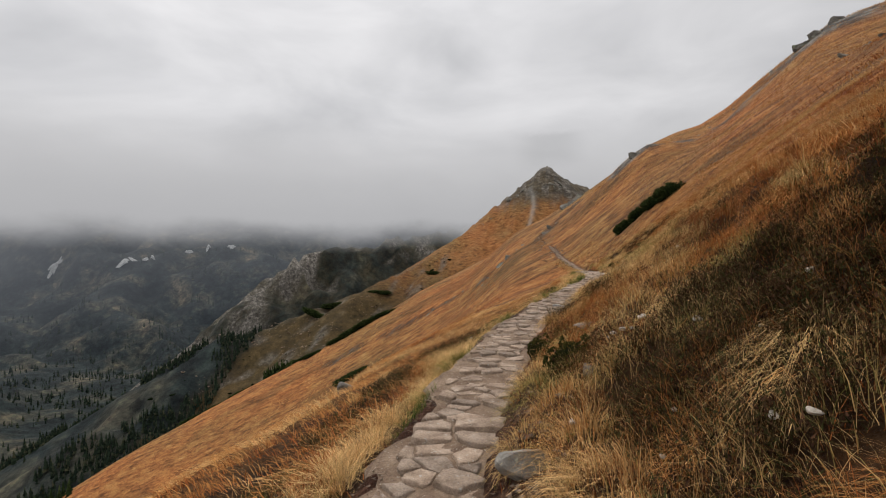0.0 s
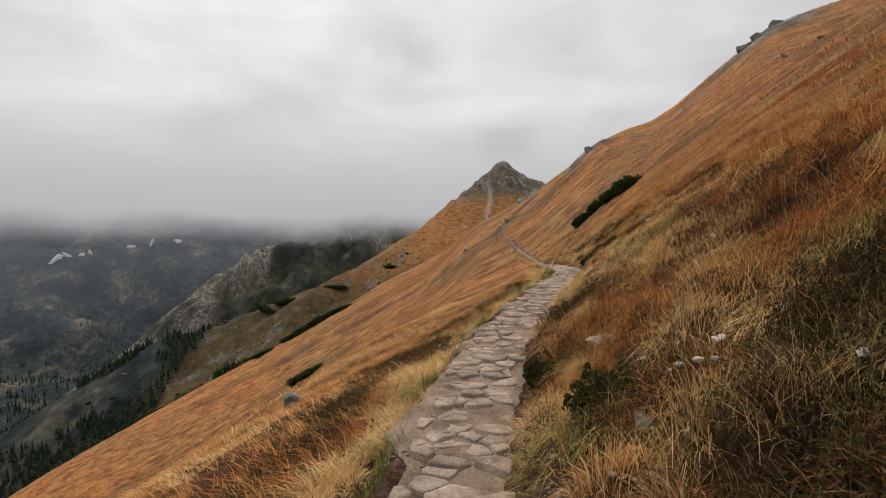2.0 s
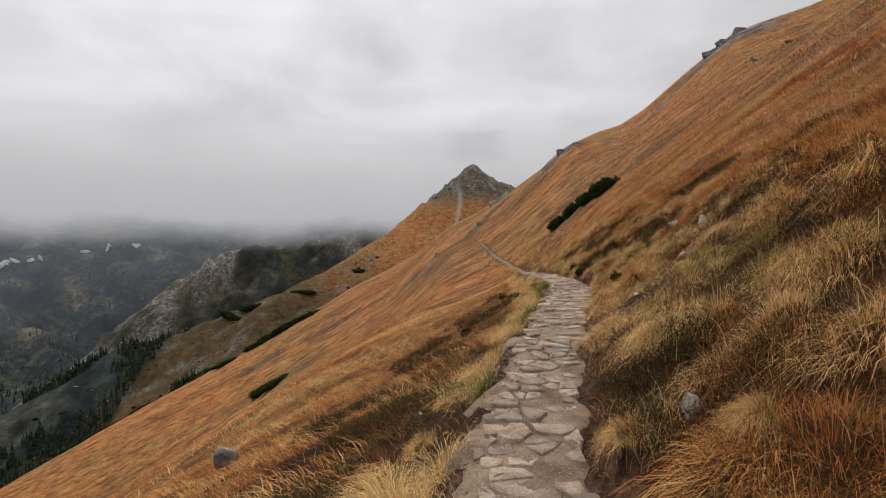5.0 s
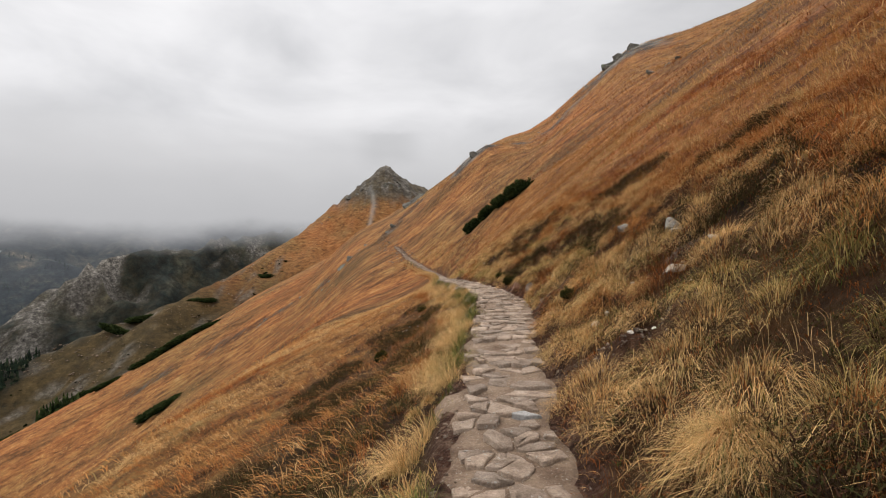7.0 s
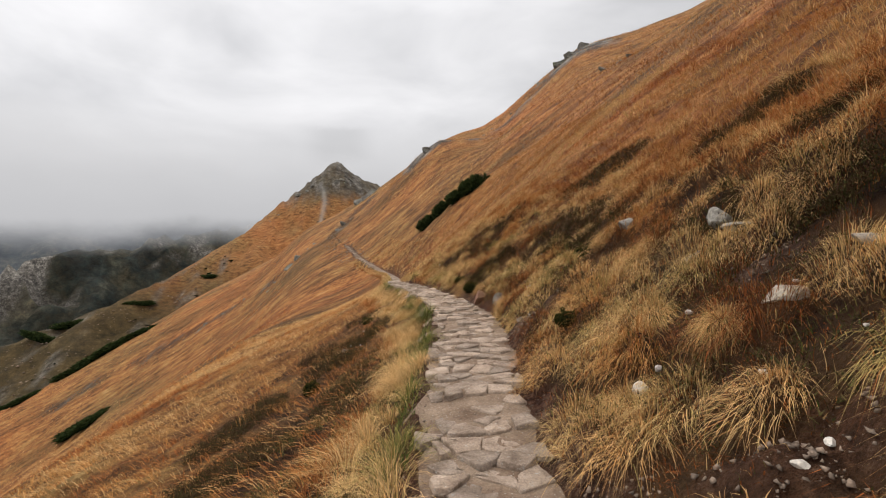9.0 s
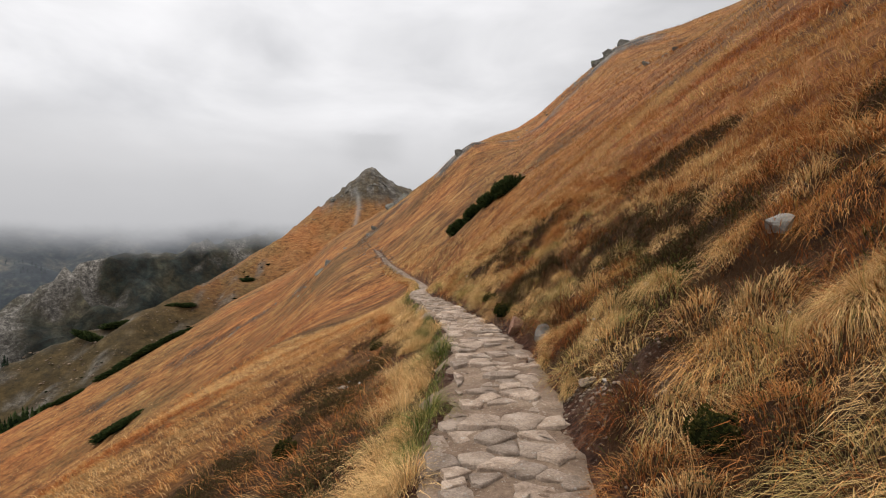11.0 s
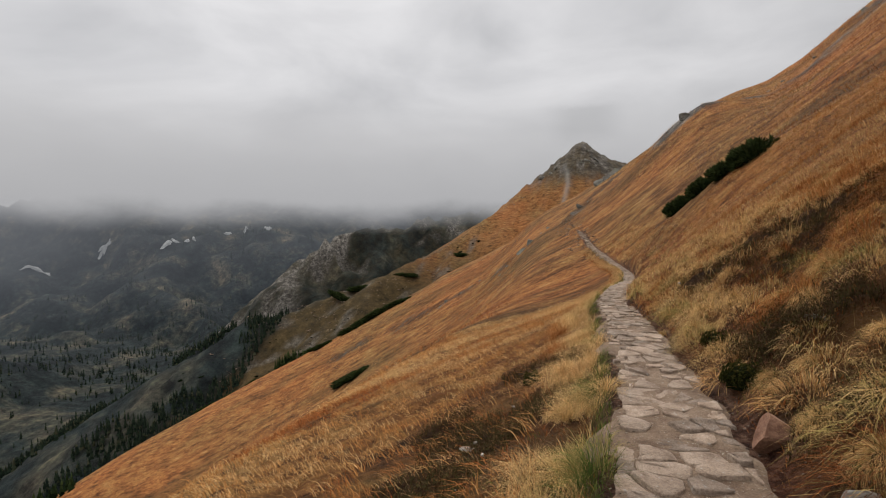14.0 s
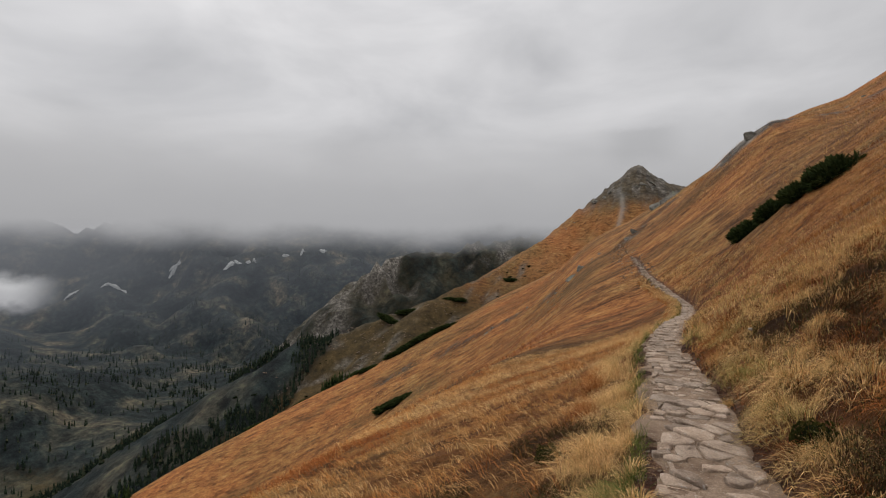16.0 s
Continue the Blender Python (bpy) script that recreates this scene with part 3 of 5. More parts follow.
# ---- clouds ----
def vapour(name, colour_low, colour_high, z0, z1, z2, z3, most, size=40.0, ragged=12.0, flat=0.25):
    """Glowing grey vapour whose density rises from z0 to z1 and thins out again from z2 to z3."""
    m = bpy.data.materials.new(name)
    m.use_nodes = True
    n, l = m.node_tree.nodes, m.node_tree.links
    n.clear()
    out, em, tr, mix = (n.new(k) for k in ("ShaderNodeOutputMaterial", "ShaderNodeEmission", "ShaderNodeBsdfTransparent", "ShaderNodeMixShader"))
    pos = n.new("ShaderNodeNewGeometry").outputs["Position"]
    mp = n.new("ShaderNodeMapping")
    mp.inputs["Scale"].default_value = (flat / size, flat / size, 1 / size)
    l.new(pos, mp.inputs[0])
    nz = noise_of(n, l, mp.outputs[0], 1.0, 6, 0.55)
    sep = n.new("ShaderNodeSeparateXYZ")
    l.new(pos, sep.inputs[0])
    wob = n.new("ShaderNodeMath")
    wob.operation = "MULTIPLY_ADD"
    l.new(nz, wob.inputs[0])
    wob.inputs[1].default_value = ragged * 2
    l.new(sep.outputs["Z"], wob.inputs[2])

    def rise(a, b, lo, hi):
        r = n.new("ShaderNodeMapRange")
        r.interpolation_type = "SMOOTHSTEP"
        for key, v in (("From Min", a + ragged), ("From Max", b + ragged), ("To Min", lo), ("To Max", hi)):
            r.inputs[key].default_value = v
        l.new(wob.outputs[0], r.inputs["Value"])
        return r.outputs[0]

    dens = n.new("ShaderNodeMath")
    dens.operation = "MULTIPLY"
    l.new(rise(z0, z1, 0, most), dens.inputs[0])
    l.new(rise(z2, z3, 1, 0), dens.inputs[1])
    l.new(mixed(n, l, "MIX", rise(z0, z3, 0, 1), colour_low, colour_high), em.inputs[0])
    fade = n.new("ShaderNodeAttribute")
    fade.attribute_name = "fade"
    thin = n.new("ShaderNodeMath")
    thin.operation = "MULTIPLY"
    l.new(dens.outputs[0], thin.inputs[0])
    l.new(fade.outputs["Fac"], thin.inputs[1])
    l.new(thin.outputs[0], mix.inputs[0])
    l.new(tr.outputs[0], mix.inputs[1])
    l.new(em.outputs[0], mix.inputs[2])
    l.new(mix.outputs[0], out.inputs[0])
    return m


def arc_sheet(name, radius, az0, az1, z0, z1, material, label, category):
    """An upright curved sheet of vapour round the hillside; azimuths in degrees from straight ahead, positive uphill."""
    az = np.radians(np.linspace(az0, az1, 60))
    zz = np.linspace(z0, z1, 12)
    A, Z = np.meshgrid(az, zz, indexing="ij")
    mesh = grid_mesh(name, radius * np.sin(A), radius * np.cos(A), Z)
    mesh.materials.append(material)
    f = np.minimum(A - az[0], az[-1] - A) / (az[-1] - az[0]) * 2
    at = mesh.attributes.new("fade", "FLOAT", "POINT")
    at.data.foreach_set("value", (step(0, 0.8, f) if az1 - az0 < 80 else np.ones_like(f)).astype(np.float32).ravel())
    ob = tagged(new(name, mesh), label, category, kind="structure")
    ob.visible_shadow = False
    return ob


arc_sheet("backdrop_cloud", 560, -110, 40, -30, 190, vapour("cloud_base", (0.42, 0.42, 0.432), (0.60, 0.595, 0.605), -2, 36, 70, 170, 1.0, 75.0, 20.0, 0.55), "low grey cloud bank lying on the ridges", "cloud")
# Glowing see-through sheet that paints distance haze over the far mountains.
arc_sheet("backdrop_haze", 900, -115, 10, -260, 60, vapour("haze_glow", (0.08, 0.094, 0.115), (0.19, 0.20, 0.225), -260, 30, 60, 90, 0.34, 130.0, 30.0), "thin blue haze over the far valley, painted as a glowing sheet", "mist")
# Second glowing sheet, added to brighten the valley's far end with painted haze.
arc_sheet("backdrop_valley_haze", 870, -118, -42, -230, 50, vapour("valley_haze_glow", (0.10, 0.115, 0.135), (0.28, 0.29, 0.315), -200, 10, 60, 90, 0.5, 130.0, 30.0), "pale haze at the far end of the valley, painted as a glowing sheet", "mist")
arc_sheet("backdrop_summit_mist", 396, -4.5, 5.5, 50, 100, vapour("summit_mist", (0.36, 0.36, 0.37), (0.42, 0.42, 0.43), 60, 80, 92, 98, 0.42, 14.0, 5.0, 0.6), "thin cloud veiling the rocky summit", "mist")
arc_sheet("backdrop_wisp", 865, -71, -60, -112, 0, vapour("cloud_wisp", (0.42, 0.42, 0.44), (0.68, 0.68, 0.69), -86, -62, -46, -24, 0.92, 34.0, 18.0, 0.8), "small white cloud drifting low in the valley", "cloud")


# ---- rocks ----
def rock_mesh(name, seed, size=(1, 1, 0.7), facets=10, subdiv=3, rough=0.05):
    """A broken block: a ball cut by flat planes and roughened."""
    rnd = random.Random(seed)
    bm = bmesh.new()
    bmesh.ops.create_icosphere(bm, subdivisions=subdiv, radius=1.0)
    planes = []
    for _ in range(facets):
        d = Vector((rnd.gauss(0, 1), rnd.gauss(0, 1), rnd.gauss(0.2, 0.8))).normalized()
        planes.append((d, rnd.uniform(0.42, 0.78)))
    for v in bm.verts:
        for d, k in planes:
            over = v.co.dot(d) - k
            if over > 0:
                v.co -= d * over
        p = v.co * 2.3 + Vector((seed * 3.1, seed * 1.7, 0))
        v.co += v.co.normalized() * rough * (noise.noise(p) + 0.5 * noise.noise(p * 2.7))
        v.co = Vector((v.co.x * size[0], v.co.y * size[1], v.co.z * size[2]))
    me = bpy.data.meshes.new(name)
    bm.to_mesh(me)
    bm.free()
    return me


def rock(name, x, y, size, seed, material, label, sink=0.35, turn=0.0, group=""):
    me = rock_mesh(name, seed, size, subdiv=3 if max(size) > 0.08 else 2)
    me.materials.append(material)
    ob = tagged(new(name, me), label, "rock", group)
    ob.matrix_world = pose(x, y, float(land(x, y)) + size[2] * (0.3 - sink), 0, 0, turn)
    return ob


rock("boulder", -0.1, 2.82, (0.2, 0.14, 0.12), 3, M_ROCK, "grey speckled granite block at the trail's edge", 0.0, 20)
rock("stone", 0.33, 3.65, (0.085, 0.07, 0.06), 5, M_ROCK, "small rounded grey stone below a green shrub", 0.1)
rock("boulder", -5.6, 12.65, (0.26, 0.2, 0.36), 8, M_ROCK, "upright grey boulder standing in the grass slope", -0.1, 40)
rock("boulder", 2.34, 15.65, (0.14, 0.125, 0.13), 11, M_ROCK, "grey lichen-covered boulder beside the trail", -0.2, 15)
rock("boulder", 2.36, 16.7, (0.17, 0.14, 0.16), 13, M_RUST, "rust-brown boulder beside the trail", -0.2)
rock("boulder", 2.0, 9.86, (0.15, 0.10, 0.08), 17, M_SANDSTONE, "pale angular stone block on the eroded bank", 0.9, -20)
rock("slab", 2.9, 11.05, (0.22, 0.14, 0.05), 19, M_ROCK, "flat grey slab under the heather bank", 0.1, 10)
rock("stone", 2.5, 11.1, (0.12, 0.09, 0.07), 23, M_ROCK, "grey stone on the eroded bank", 0.2)
rock("stone", 1.4, 10.3, (0.09, 0.05, 0.05), 29, M_PALE, "whitish stone lying in a grass tussock", 0.0, 30)
rock("stone", 2.25, 9.65, (0.09, 0.07, 0.05), 31, M_SANDSTONE, "pale stone at the foot of the bank", 0.2)
rock("boulder", 3.15, 13.0, (0.14, 0.12, 0.1), 37, M_ROCK, "dark grey boulder sunk in the heather", 0.2)
rock("slab", 2.0, 13.6, (0.13, 0.09, 0.05), 41, M_SLAB, "flat brown stone in the eroded bank", 0.3)
rock("boulder", 3.2, 18.1, (0.26, 0.14, 0.09), 43, M_ROCK, "flat grey boulder above the trail", 0.2, 10)
rock("boulder", 2.9, 11.3, (0.16, 0.13, 0.11), 47, M_ROCK, "grey stone above a tussock", 0.2)
rock("boulder", 0.45, 6.3, (0.12, 0.09, 0.09), 53, M_ROCK, "grey split stone on the bank", 0.2, 50)
rock("slab", 0.5, 5.15, (0.25, 0.10, 0.05), 59, M_ROCK, "weathered grey slab edge in the grass", 0.1, 25)
rock("stone", 0.72, 4.4, (0.12, 0.07, 0.09), 61, M_ROCK, "grey stone in the grass", 0.1)
rock("stone", -0.22, 18.5, (0.12, 0.07, 0.05), 67, M_PALE, "whitish stone in dark heather", 0.1)
for k, (px, py) in enumerate([(0.9, 3.1), (1.0, 2.5), (1.3, 2.7), (0.6, 2.4), (0.5, 2.2), (0.8, 1.9), (0.85, 1.75), (1.4, 5.5), (0.5, 4.3), (0.7, 3.8), (0.5, 3.7), (0.62, 3.6), (2.5, 14.7), (2.8, 14.2), (2.85, 14.1), (2.9, 22.9), (2.1, 9.9), (1.9, 10.5),
                              (0.06, 4.15), (0.72, 3.76), (0.55, 3.62), (0.47, 3.75), (1.48, 10.26), (2.8, 14.21), (2.59, 13.78), (2.47, 14.5), (-0.14, 18.5), (0.05, 18.0), (-0.1, 17.4), (0.2, 19.4), (1.6, 11.2), (2.6, 12.4), (1.75, 9.3), (1.3, 9.1), (1.55, 9.6), (1.05, 9.0), (2.2, 13.9), (1.95, 13.3), (0.15, 2.7), (-1.4, 6.2), (-1.3, 8.4), (3.4, 16.1), (3.2, 8.9)]):
    s = 0.012 + 0.016 * random.Random(k).random()
    rock("stone", px, py, (s * 1.5, s, s * 0.8), 100 + k, M_PALE, "small whitish stone lying in the grass", -3.4, 50 * k, "white stones in the grass")


def outcrop(x, y, spread, count, seed, label, size=1.0, lift=-0.7):
    """A rocky outcrop: several weathered blocks leaning together."""
    rnd = random.Random(seed)
    root = tagged(new("rock_outcrop"), label, "outcrop")
    root.location = (x, y, float(land(x, y)))
    for k in range(count):
        f = (k + 0.5) / count * 2 - 1
        px, py = x + f * spread[0] + rnd.uniform(-1, 1) * size, y + f * spread[1] + rnd.uniform(-1, 1) * size
        s = size * rnd.uniform(0.6, 1.5) * (1.2 - 0.5 * abs(f))
        ob = part("block", rock_mesh("block", seed + k, (s * 1.7, s, s * 0.7), 12, 3, 0.12), M_OUTCROP, root)
        ob.location = (px - x, py - y, float(land(px, py)) - root.location.z + lift * size)
        ob.rotation_euler = (rnd.uniform(-0.3, 0.3), -0.5 + rnd.uniform(-0.2, 0.2), rnd.uniform(0, 3))


outcrop(14.2, 86.5, (3.2, 1.0), 9, 210, "dark weathered rock outcrop on the grassy skyline", 1.0, -1.3)
outcrop(6.9, 114, (2.5, 1.5), 6, 230, "dark rock knob beside the upper trail", 1.7)
outcrop(52.0, 102.5, (8, 2.5), 16, 250, "grey-green rock outcrop on the ridge skyline", 1.5, -1.15)
outcrop(40, 101, (6, 2), 12, 270, "broken rocks along the ridge skyline", 1.2, -1.1)
outcrop(29, 97, (5, 2), 9, 290, "small dark rocks along the ridge skyline", 1.0, -1.1)
outcrop(20.5, 91, (3.5, 1.6), 9, 295, "low dark crag along the grassy skyline", 0.9, -1.1)
outcrop(-7, 92, (5, 2), 9, 310, "low rocky rib in the grass slope", 0.8)
outcrop(1.0, 93, (2.0, 4), 6, 320, "pale scree blocks beside the upper trail", 0.7)
outcrop(-22, 99.5, (8, 2), 8, 330, "low broken rocks in the grass slope", 0.6)
outcrop(36, 62, (4, 0.5), 7, 340, "dark rock band in the orange slope", 0.5)


outcrop(9, 416, (9, 1), 7, 350, "dark rocky summit cap in thin cloud", 3.0, -1.05)
outcrop(-34, 391, (-16, -12), 9, 360, "dark broken rocks along the ridge below the summit", 2.6)
outcrop(6, 400, (5, 6), 6, 370, "dark rocks below the summit", 2.5)


M_SNOW = surface("old_snow", [(0.3, (0.30, 0.31, 0.30)), (0.7, (0.46, 0.47, 0.46))], 0.05, 0.9, 0.2)


def snow_patch(x, y, rx, ry, seed, lift):
    """A ragged patch lying on the far slope."""
    a = np.linspace(0, 2 * np.pi, 22, endpoint=False)
    wob = 0.75 + 0.45 * noise2(np.cos(a) * 2.5 + seed * 3.7, np.sin(a) * 2.5, seed)
    rings = [np.stack([x + np.cos(a) * rx * wob * f, y + np.sin(a) * ry * wob * f], 1) for f in (1.0, 0.6, 0.25)]
    xy = np.concatenate(rings + [np.array([[x, y]])])
    z = land(xy[:, 0], xy[:, 1]) + lift
    z[:22] -= lift * 0.8
    i = np.arange(22)
    j = (i + 1) % 22
    quads = np.concatenate([np.stack([i + 22 * r, j + 22 * r, j + 22 * (r + 1), i + 22 * (r + 1)], 1) for r in (0, 1)])
    me = quick_mesh("snow_patch", np.column_stack([xy, z]), [quads, np.stack([44 + i, 44 + j, np.full(22, 66)], 1)], None, True)
    me.materials.append(M_SNOW)
    tagged(new("snow_patch", me), "pale patch of old snow on the far mountainside", "snow", "snow patches on the far mountain")


for k, (px, py, rx, ry) in enumerate(SNOW):
    snow_patch(px, py, rx * 0.8, ry * 0.8, k + 3, 7.0 if px < -600 else 2.0)


# ---- plants as things ----
def spike_cloud(count, radii, length, seed, spikes=6, width=0.16, up=0.7):
    """Tufts of needles or leaves over a lumpy dome."""
    rng = np.random.default_rng(seed)
    d = rng.normal(size=(count, 3))
    d[:, 2] = np.abs(d[:, 2]) * 0.9 + 0.02
    d /= np.linalg.norm(d, axis=1)[:, None]
    lump = 0.62 + 0.55 * np.abs(noise2(d[:, 0] * 2.6 + seed, d[:, 1] * 2.6, seed))
    c = d * np.array(radii) * lump[:, None]
    base = np.repeat(c, spikes, 0)
    aim = np.repeat(d, spikes, 0) * 0.5 + rng.normal(0, 0.55, (count * spikes, 3)) + np.array([0, 0, up])
    aim /= np.linalg.norm(aim, axis=1)[:, None]
    side = np.cross(aim, rng.normal(size=aim.shape))
    side /= np.linalg.norm(side, axis=1)[:, None] + 1e-6
    ln = length * rng.uniform(0.6, 1.25, len(aim))[:, None]
    a = base - side * ln * width * 0.4
    b = base + side * ln * width * 0.4
    m1, m2 = base + aim * ln * 0.55 - side * ln * width, base + aim * ln * 0.55 + side * ln * width
    tip = base + aim * ln
    verts = np.stack([a, b, m2, m1, tip], 1).reshape(-1, 3)
    s = (np.arange(len(aim)) * 5)[:, None]
    # Tone rises towards the top of the crown, with a random spread.
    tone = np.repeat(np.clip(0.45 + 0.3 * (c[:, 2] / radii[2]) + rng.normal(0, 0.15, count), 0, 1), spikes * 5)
    return verts, s + np.array([[0, 1, 2, 3]]), s + np.array([[3, 2, 4]]), tone


def dome(radii, seed, shrink=0.8):
    bm = bmesh.new()
    bmesh.ops.create_icosphere(bm, subdivisions=3, radius=1.0)
    for v in bm.verts:
        k = 1 + 0.25 * noise.noise(v.co * 2.2 + Vector((seed, 0, 0)))
        v.co = Vector((v.co.x * radii[0] * k * shrink, v.co.y * radii[1] * k * shrink, max(v.co.z, -0.25) * radii[2] * k * shrink))
    return bm


def stem_mesh(points, r0, r1, sides=5):
    bm = bmesh.new()
    rings = []
    for i, p in enumerate(points):
        r = r0 + (r1 - r0) * i / (len(points) - 1)
        rings.append([bm.verts.new(Vector(p) + Vector((math.cos(a) * r, math.sin(a) * r, 0))) for a in (2 * math.pi * k / sides for k in range(sides))])
    for a, b in zip(rings, rings[1:]):
        for k in range(sides):
            bm.faces.new((a[k], a[(k + 1) % sides], b[(k + 1) % sides], b[k]))
    return bm


def bushy(name, radii, seed, count, length, needle, width, label, category, group="", spikes=6):
    """A shrub: crooked branches from the root and a crown of many small tufts."""
    root = tagged(new(name), label, category, group)
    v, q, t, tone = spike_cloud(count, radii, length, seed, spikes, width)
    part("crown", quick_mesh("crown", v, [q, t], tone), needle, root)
    # Dome in the darkest tone, added inside the crown to block light.
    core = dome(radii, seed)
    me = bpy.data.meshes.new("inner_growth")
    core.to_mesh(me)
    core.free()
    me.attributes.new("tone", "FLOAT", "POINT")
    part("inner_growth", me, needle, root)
    rnd = random.Random(seed)
    for k in range(5):
        a = 2 * math.pi * k / 5 + rnd.random()
        e = Vector((math.cos(a) * radii[0] * 0.7, math.sin(a) * radii[1] * 0.7, radii[2] * rnd.uniform(0.3, 0.7)))
        part("branch", stem_mesh([(0, 0, -0.1 * radii[2]), e * 0.5 + Vector((0, 0, -0.1 * radii[2])), e], 0.05 * radii[2], 0.02 * radii[2]), M_BARK, root)
    return root


def on_slope(x, y, turn=0.0, scale=1.0, tilt=True, sink=0.0):
    z = float(land(x, y))
    gx_ = (float(land(x + 0.4, y)) - z) / 0.4 if tilt else 0
    return Matrix.Translation((x, y, z - sink)) @ Matrix.Rotation(-math.atan(gx_) * 0.8, 4, "Y") @ Matrix.Rotation(radians(turn), 4, "Z") @ Matrix.Scale(scale, 4)


PINE_LABEL = "dark green dwarf mountain pine spreading low on the slope"
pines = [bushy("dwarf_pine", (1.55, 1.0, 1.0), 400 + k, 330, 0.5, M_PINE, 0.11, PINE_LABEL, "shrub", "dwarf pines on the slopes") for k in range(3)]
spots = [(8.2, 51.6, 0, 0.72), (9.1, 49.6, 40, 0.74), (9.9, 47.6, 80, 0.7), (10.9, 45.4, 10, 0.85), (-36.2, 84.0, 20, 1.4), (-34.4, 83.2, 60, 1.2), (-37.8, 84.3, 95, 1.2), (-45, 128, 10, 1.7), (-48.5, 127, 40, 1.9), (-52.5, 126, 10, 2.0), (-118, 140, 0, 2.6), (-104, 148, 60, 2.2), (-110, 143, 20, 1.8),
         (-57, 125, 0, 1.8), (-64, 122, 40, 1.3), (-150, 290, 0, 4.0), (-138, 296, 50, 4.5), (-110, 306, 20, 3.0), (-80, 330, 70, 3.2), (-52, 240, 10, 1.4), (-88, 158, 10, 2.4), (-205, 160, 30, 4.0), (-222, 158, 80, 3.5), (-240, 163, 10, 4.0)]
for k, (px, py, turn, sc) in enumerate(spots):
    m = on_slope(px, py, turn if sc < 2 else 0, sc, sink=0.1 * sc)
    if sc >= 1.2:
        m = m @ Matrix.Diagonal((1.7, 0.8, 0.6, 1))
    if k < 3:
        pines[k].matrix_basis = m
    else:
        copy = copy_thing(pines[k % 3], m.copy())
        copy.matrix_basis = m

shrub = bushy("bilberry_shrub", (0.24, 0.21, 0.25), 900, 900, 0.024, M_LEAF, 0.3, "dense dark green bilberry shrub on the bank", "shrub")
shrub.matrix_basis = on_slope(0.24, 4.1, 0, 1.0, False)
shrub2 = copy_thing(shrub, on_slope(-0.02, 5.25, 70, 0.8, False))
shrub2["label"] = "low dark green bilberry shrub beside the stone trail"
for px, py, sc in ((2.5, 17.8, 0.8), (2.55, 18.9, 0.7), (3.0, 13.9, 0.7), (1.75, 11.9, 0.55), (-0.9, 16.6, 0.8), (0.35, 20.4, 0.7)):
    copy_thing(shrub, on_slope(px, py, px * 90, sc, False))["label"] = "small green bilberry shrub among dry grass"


def tussock_mesh(seed, green):
    rng = np.random.default_rng(seed)
    n = 900
    a = rng.uniform(0, 2 * np.pi, n)
    r = 0.13 * np.sqrt(rng.random(n))
    base = np.stack([np.cos(a) * r, np.sin(a) * r, 0.0 + 0.10 * (1 - r / 0.14)], 1)
    out = rng.uniform(0.1, 0.5, n) + 6.0 * r
    b = a + rng.normal(0, 0.5, n)
    lean = np.stack([np.cos(b) * out - 0.45, np.sin(b) * out], 1)
    tone = np.where(rng.random(n) < green, rng.uniform(0.8, 1.0, n), np.where(rng.random(n) < 0.2, rng.normal(0.36, 0.08, n), rng.normal(0.56, 0.07, n)))
    v, q, t, tn = blade_arrays(base, rng.uniform(0.14, 0.30, n), lean, rng.uniform(0.0012, 0.0026, n), tone, 1.15, 3)
    return quick_mesh("foliage", v, [q, t], tn)


def tussock(seed, green):
    root = tagged(new("grass_tussock"), "straw-coloured grass tussock with drooping blades", "grass", "grass tussocks along the trail")
    part("foliage", tussock_mesh(seed, green), M_GRASS, root)
    # Root mound, coloured almost black to imitate the shade under the blades.
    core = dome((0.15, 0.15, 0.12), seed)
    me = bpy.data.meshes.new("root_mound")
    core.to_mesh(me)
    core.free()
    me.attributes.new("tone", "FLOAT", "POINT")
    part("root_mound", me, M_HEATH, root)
    return root


tussocks = [tussock(500 + k, g) for k, g in enumerate((0.14, 0.28, 0.18, 0.36))]
places = [(2.5, 11.9), (1.9, 10.8), (1.8, 10.1), (3.4, 11.7), (1.3, 10.3), (0.5, 16.1), (-0.15, 11.9), (2.75, 14.6), (3.5, 13.6), (2.4, 14.1), (2.55, 14.25), (2.95, 13.9), (3.2, 14.8), (2.6, 15.0), (2.45, 14.4), (2.7, 13.7), (2.35, 15.2), (2.15, 14.9), (2.9, 17.5), (3.3, 19.2), (2.9, 19.7), (2.7, 20.2), (3.0, 19.9)]
rnd_t = random.Random(77)
for k in range(60):
    py = rnd_t.uniform(2.2, 24)
    right = rnd_t.random() < 0.65
    u = rnd_t.uniform(0.06, 1.0) ** 1.0 * rnd_t.choice((0.6, 1.6, 2.6)) if right else -rnd_t.uniform(0.3, 0.6)
    px = float(path_x(py)) + (float(path_w(py)) + u if right else -float(path_w(py)) + u)
    if right:
        hx, hy, _, high = hummock_cell(math.floor(px / HUMMOCK), math.floor(py / HUMMOCK))
        px, py = (float(hx), float(hy)) if high > 0 else (px, py)
    places.append((px, py))
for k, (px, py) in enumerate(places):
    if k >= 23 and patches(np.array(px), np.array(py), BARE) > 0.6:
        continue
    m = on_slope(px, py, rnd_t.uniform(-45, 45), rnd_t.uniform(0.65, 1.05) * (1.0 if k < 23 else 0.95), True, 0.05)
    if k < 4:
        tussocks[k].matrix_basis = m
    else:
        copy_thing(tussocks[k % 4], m)


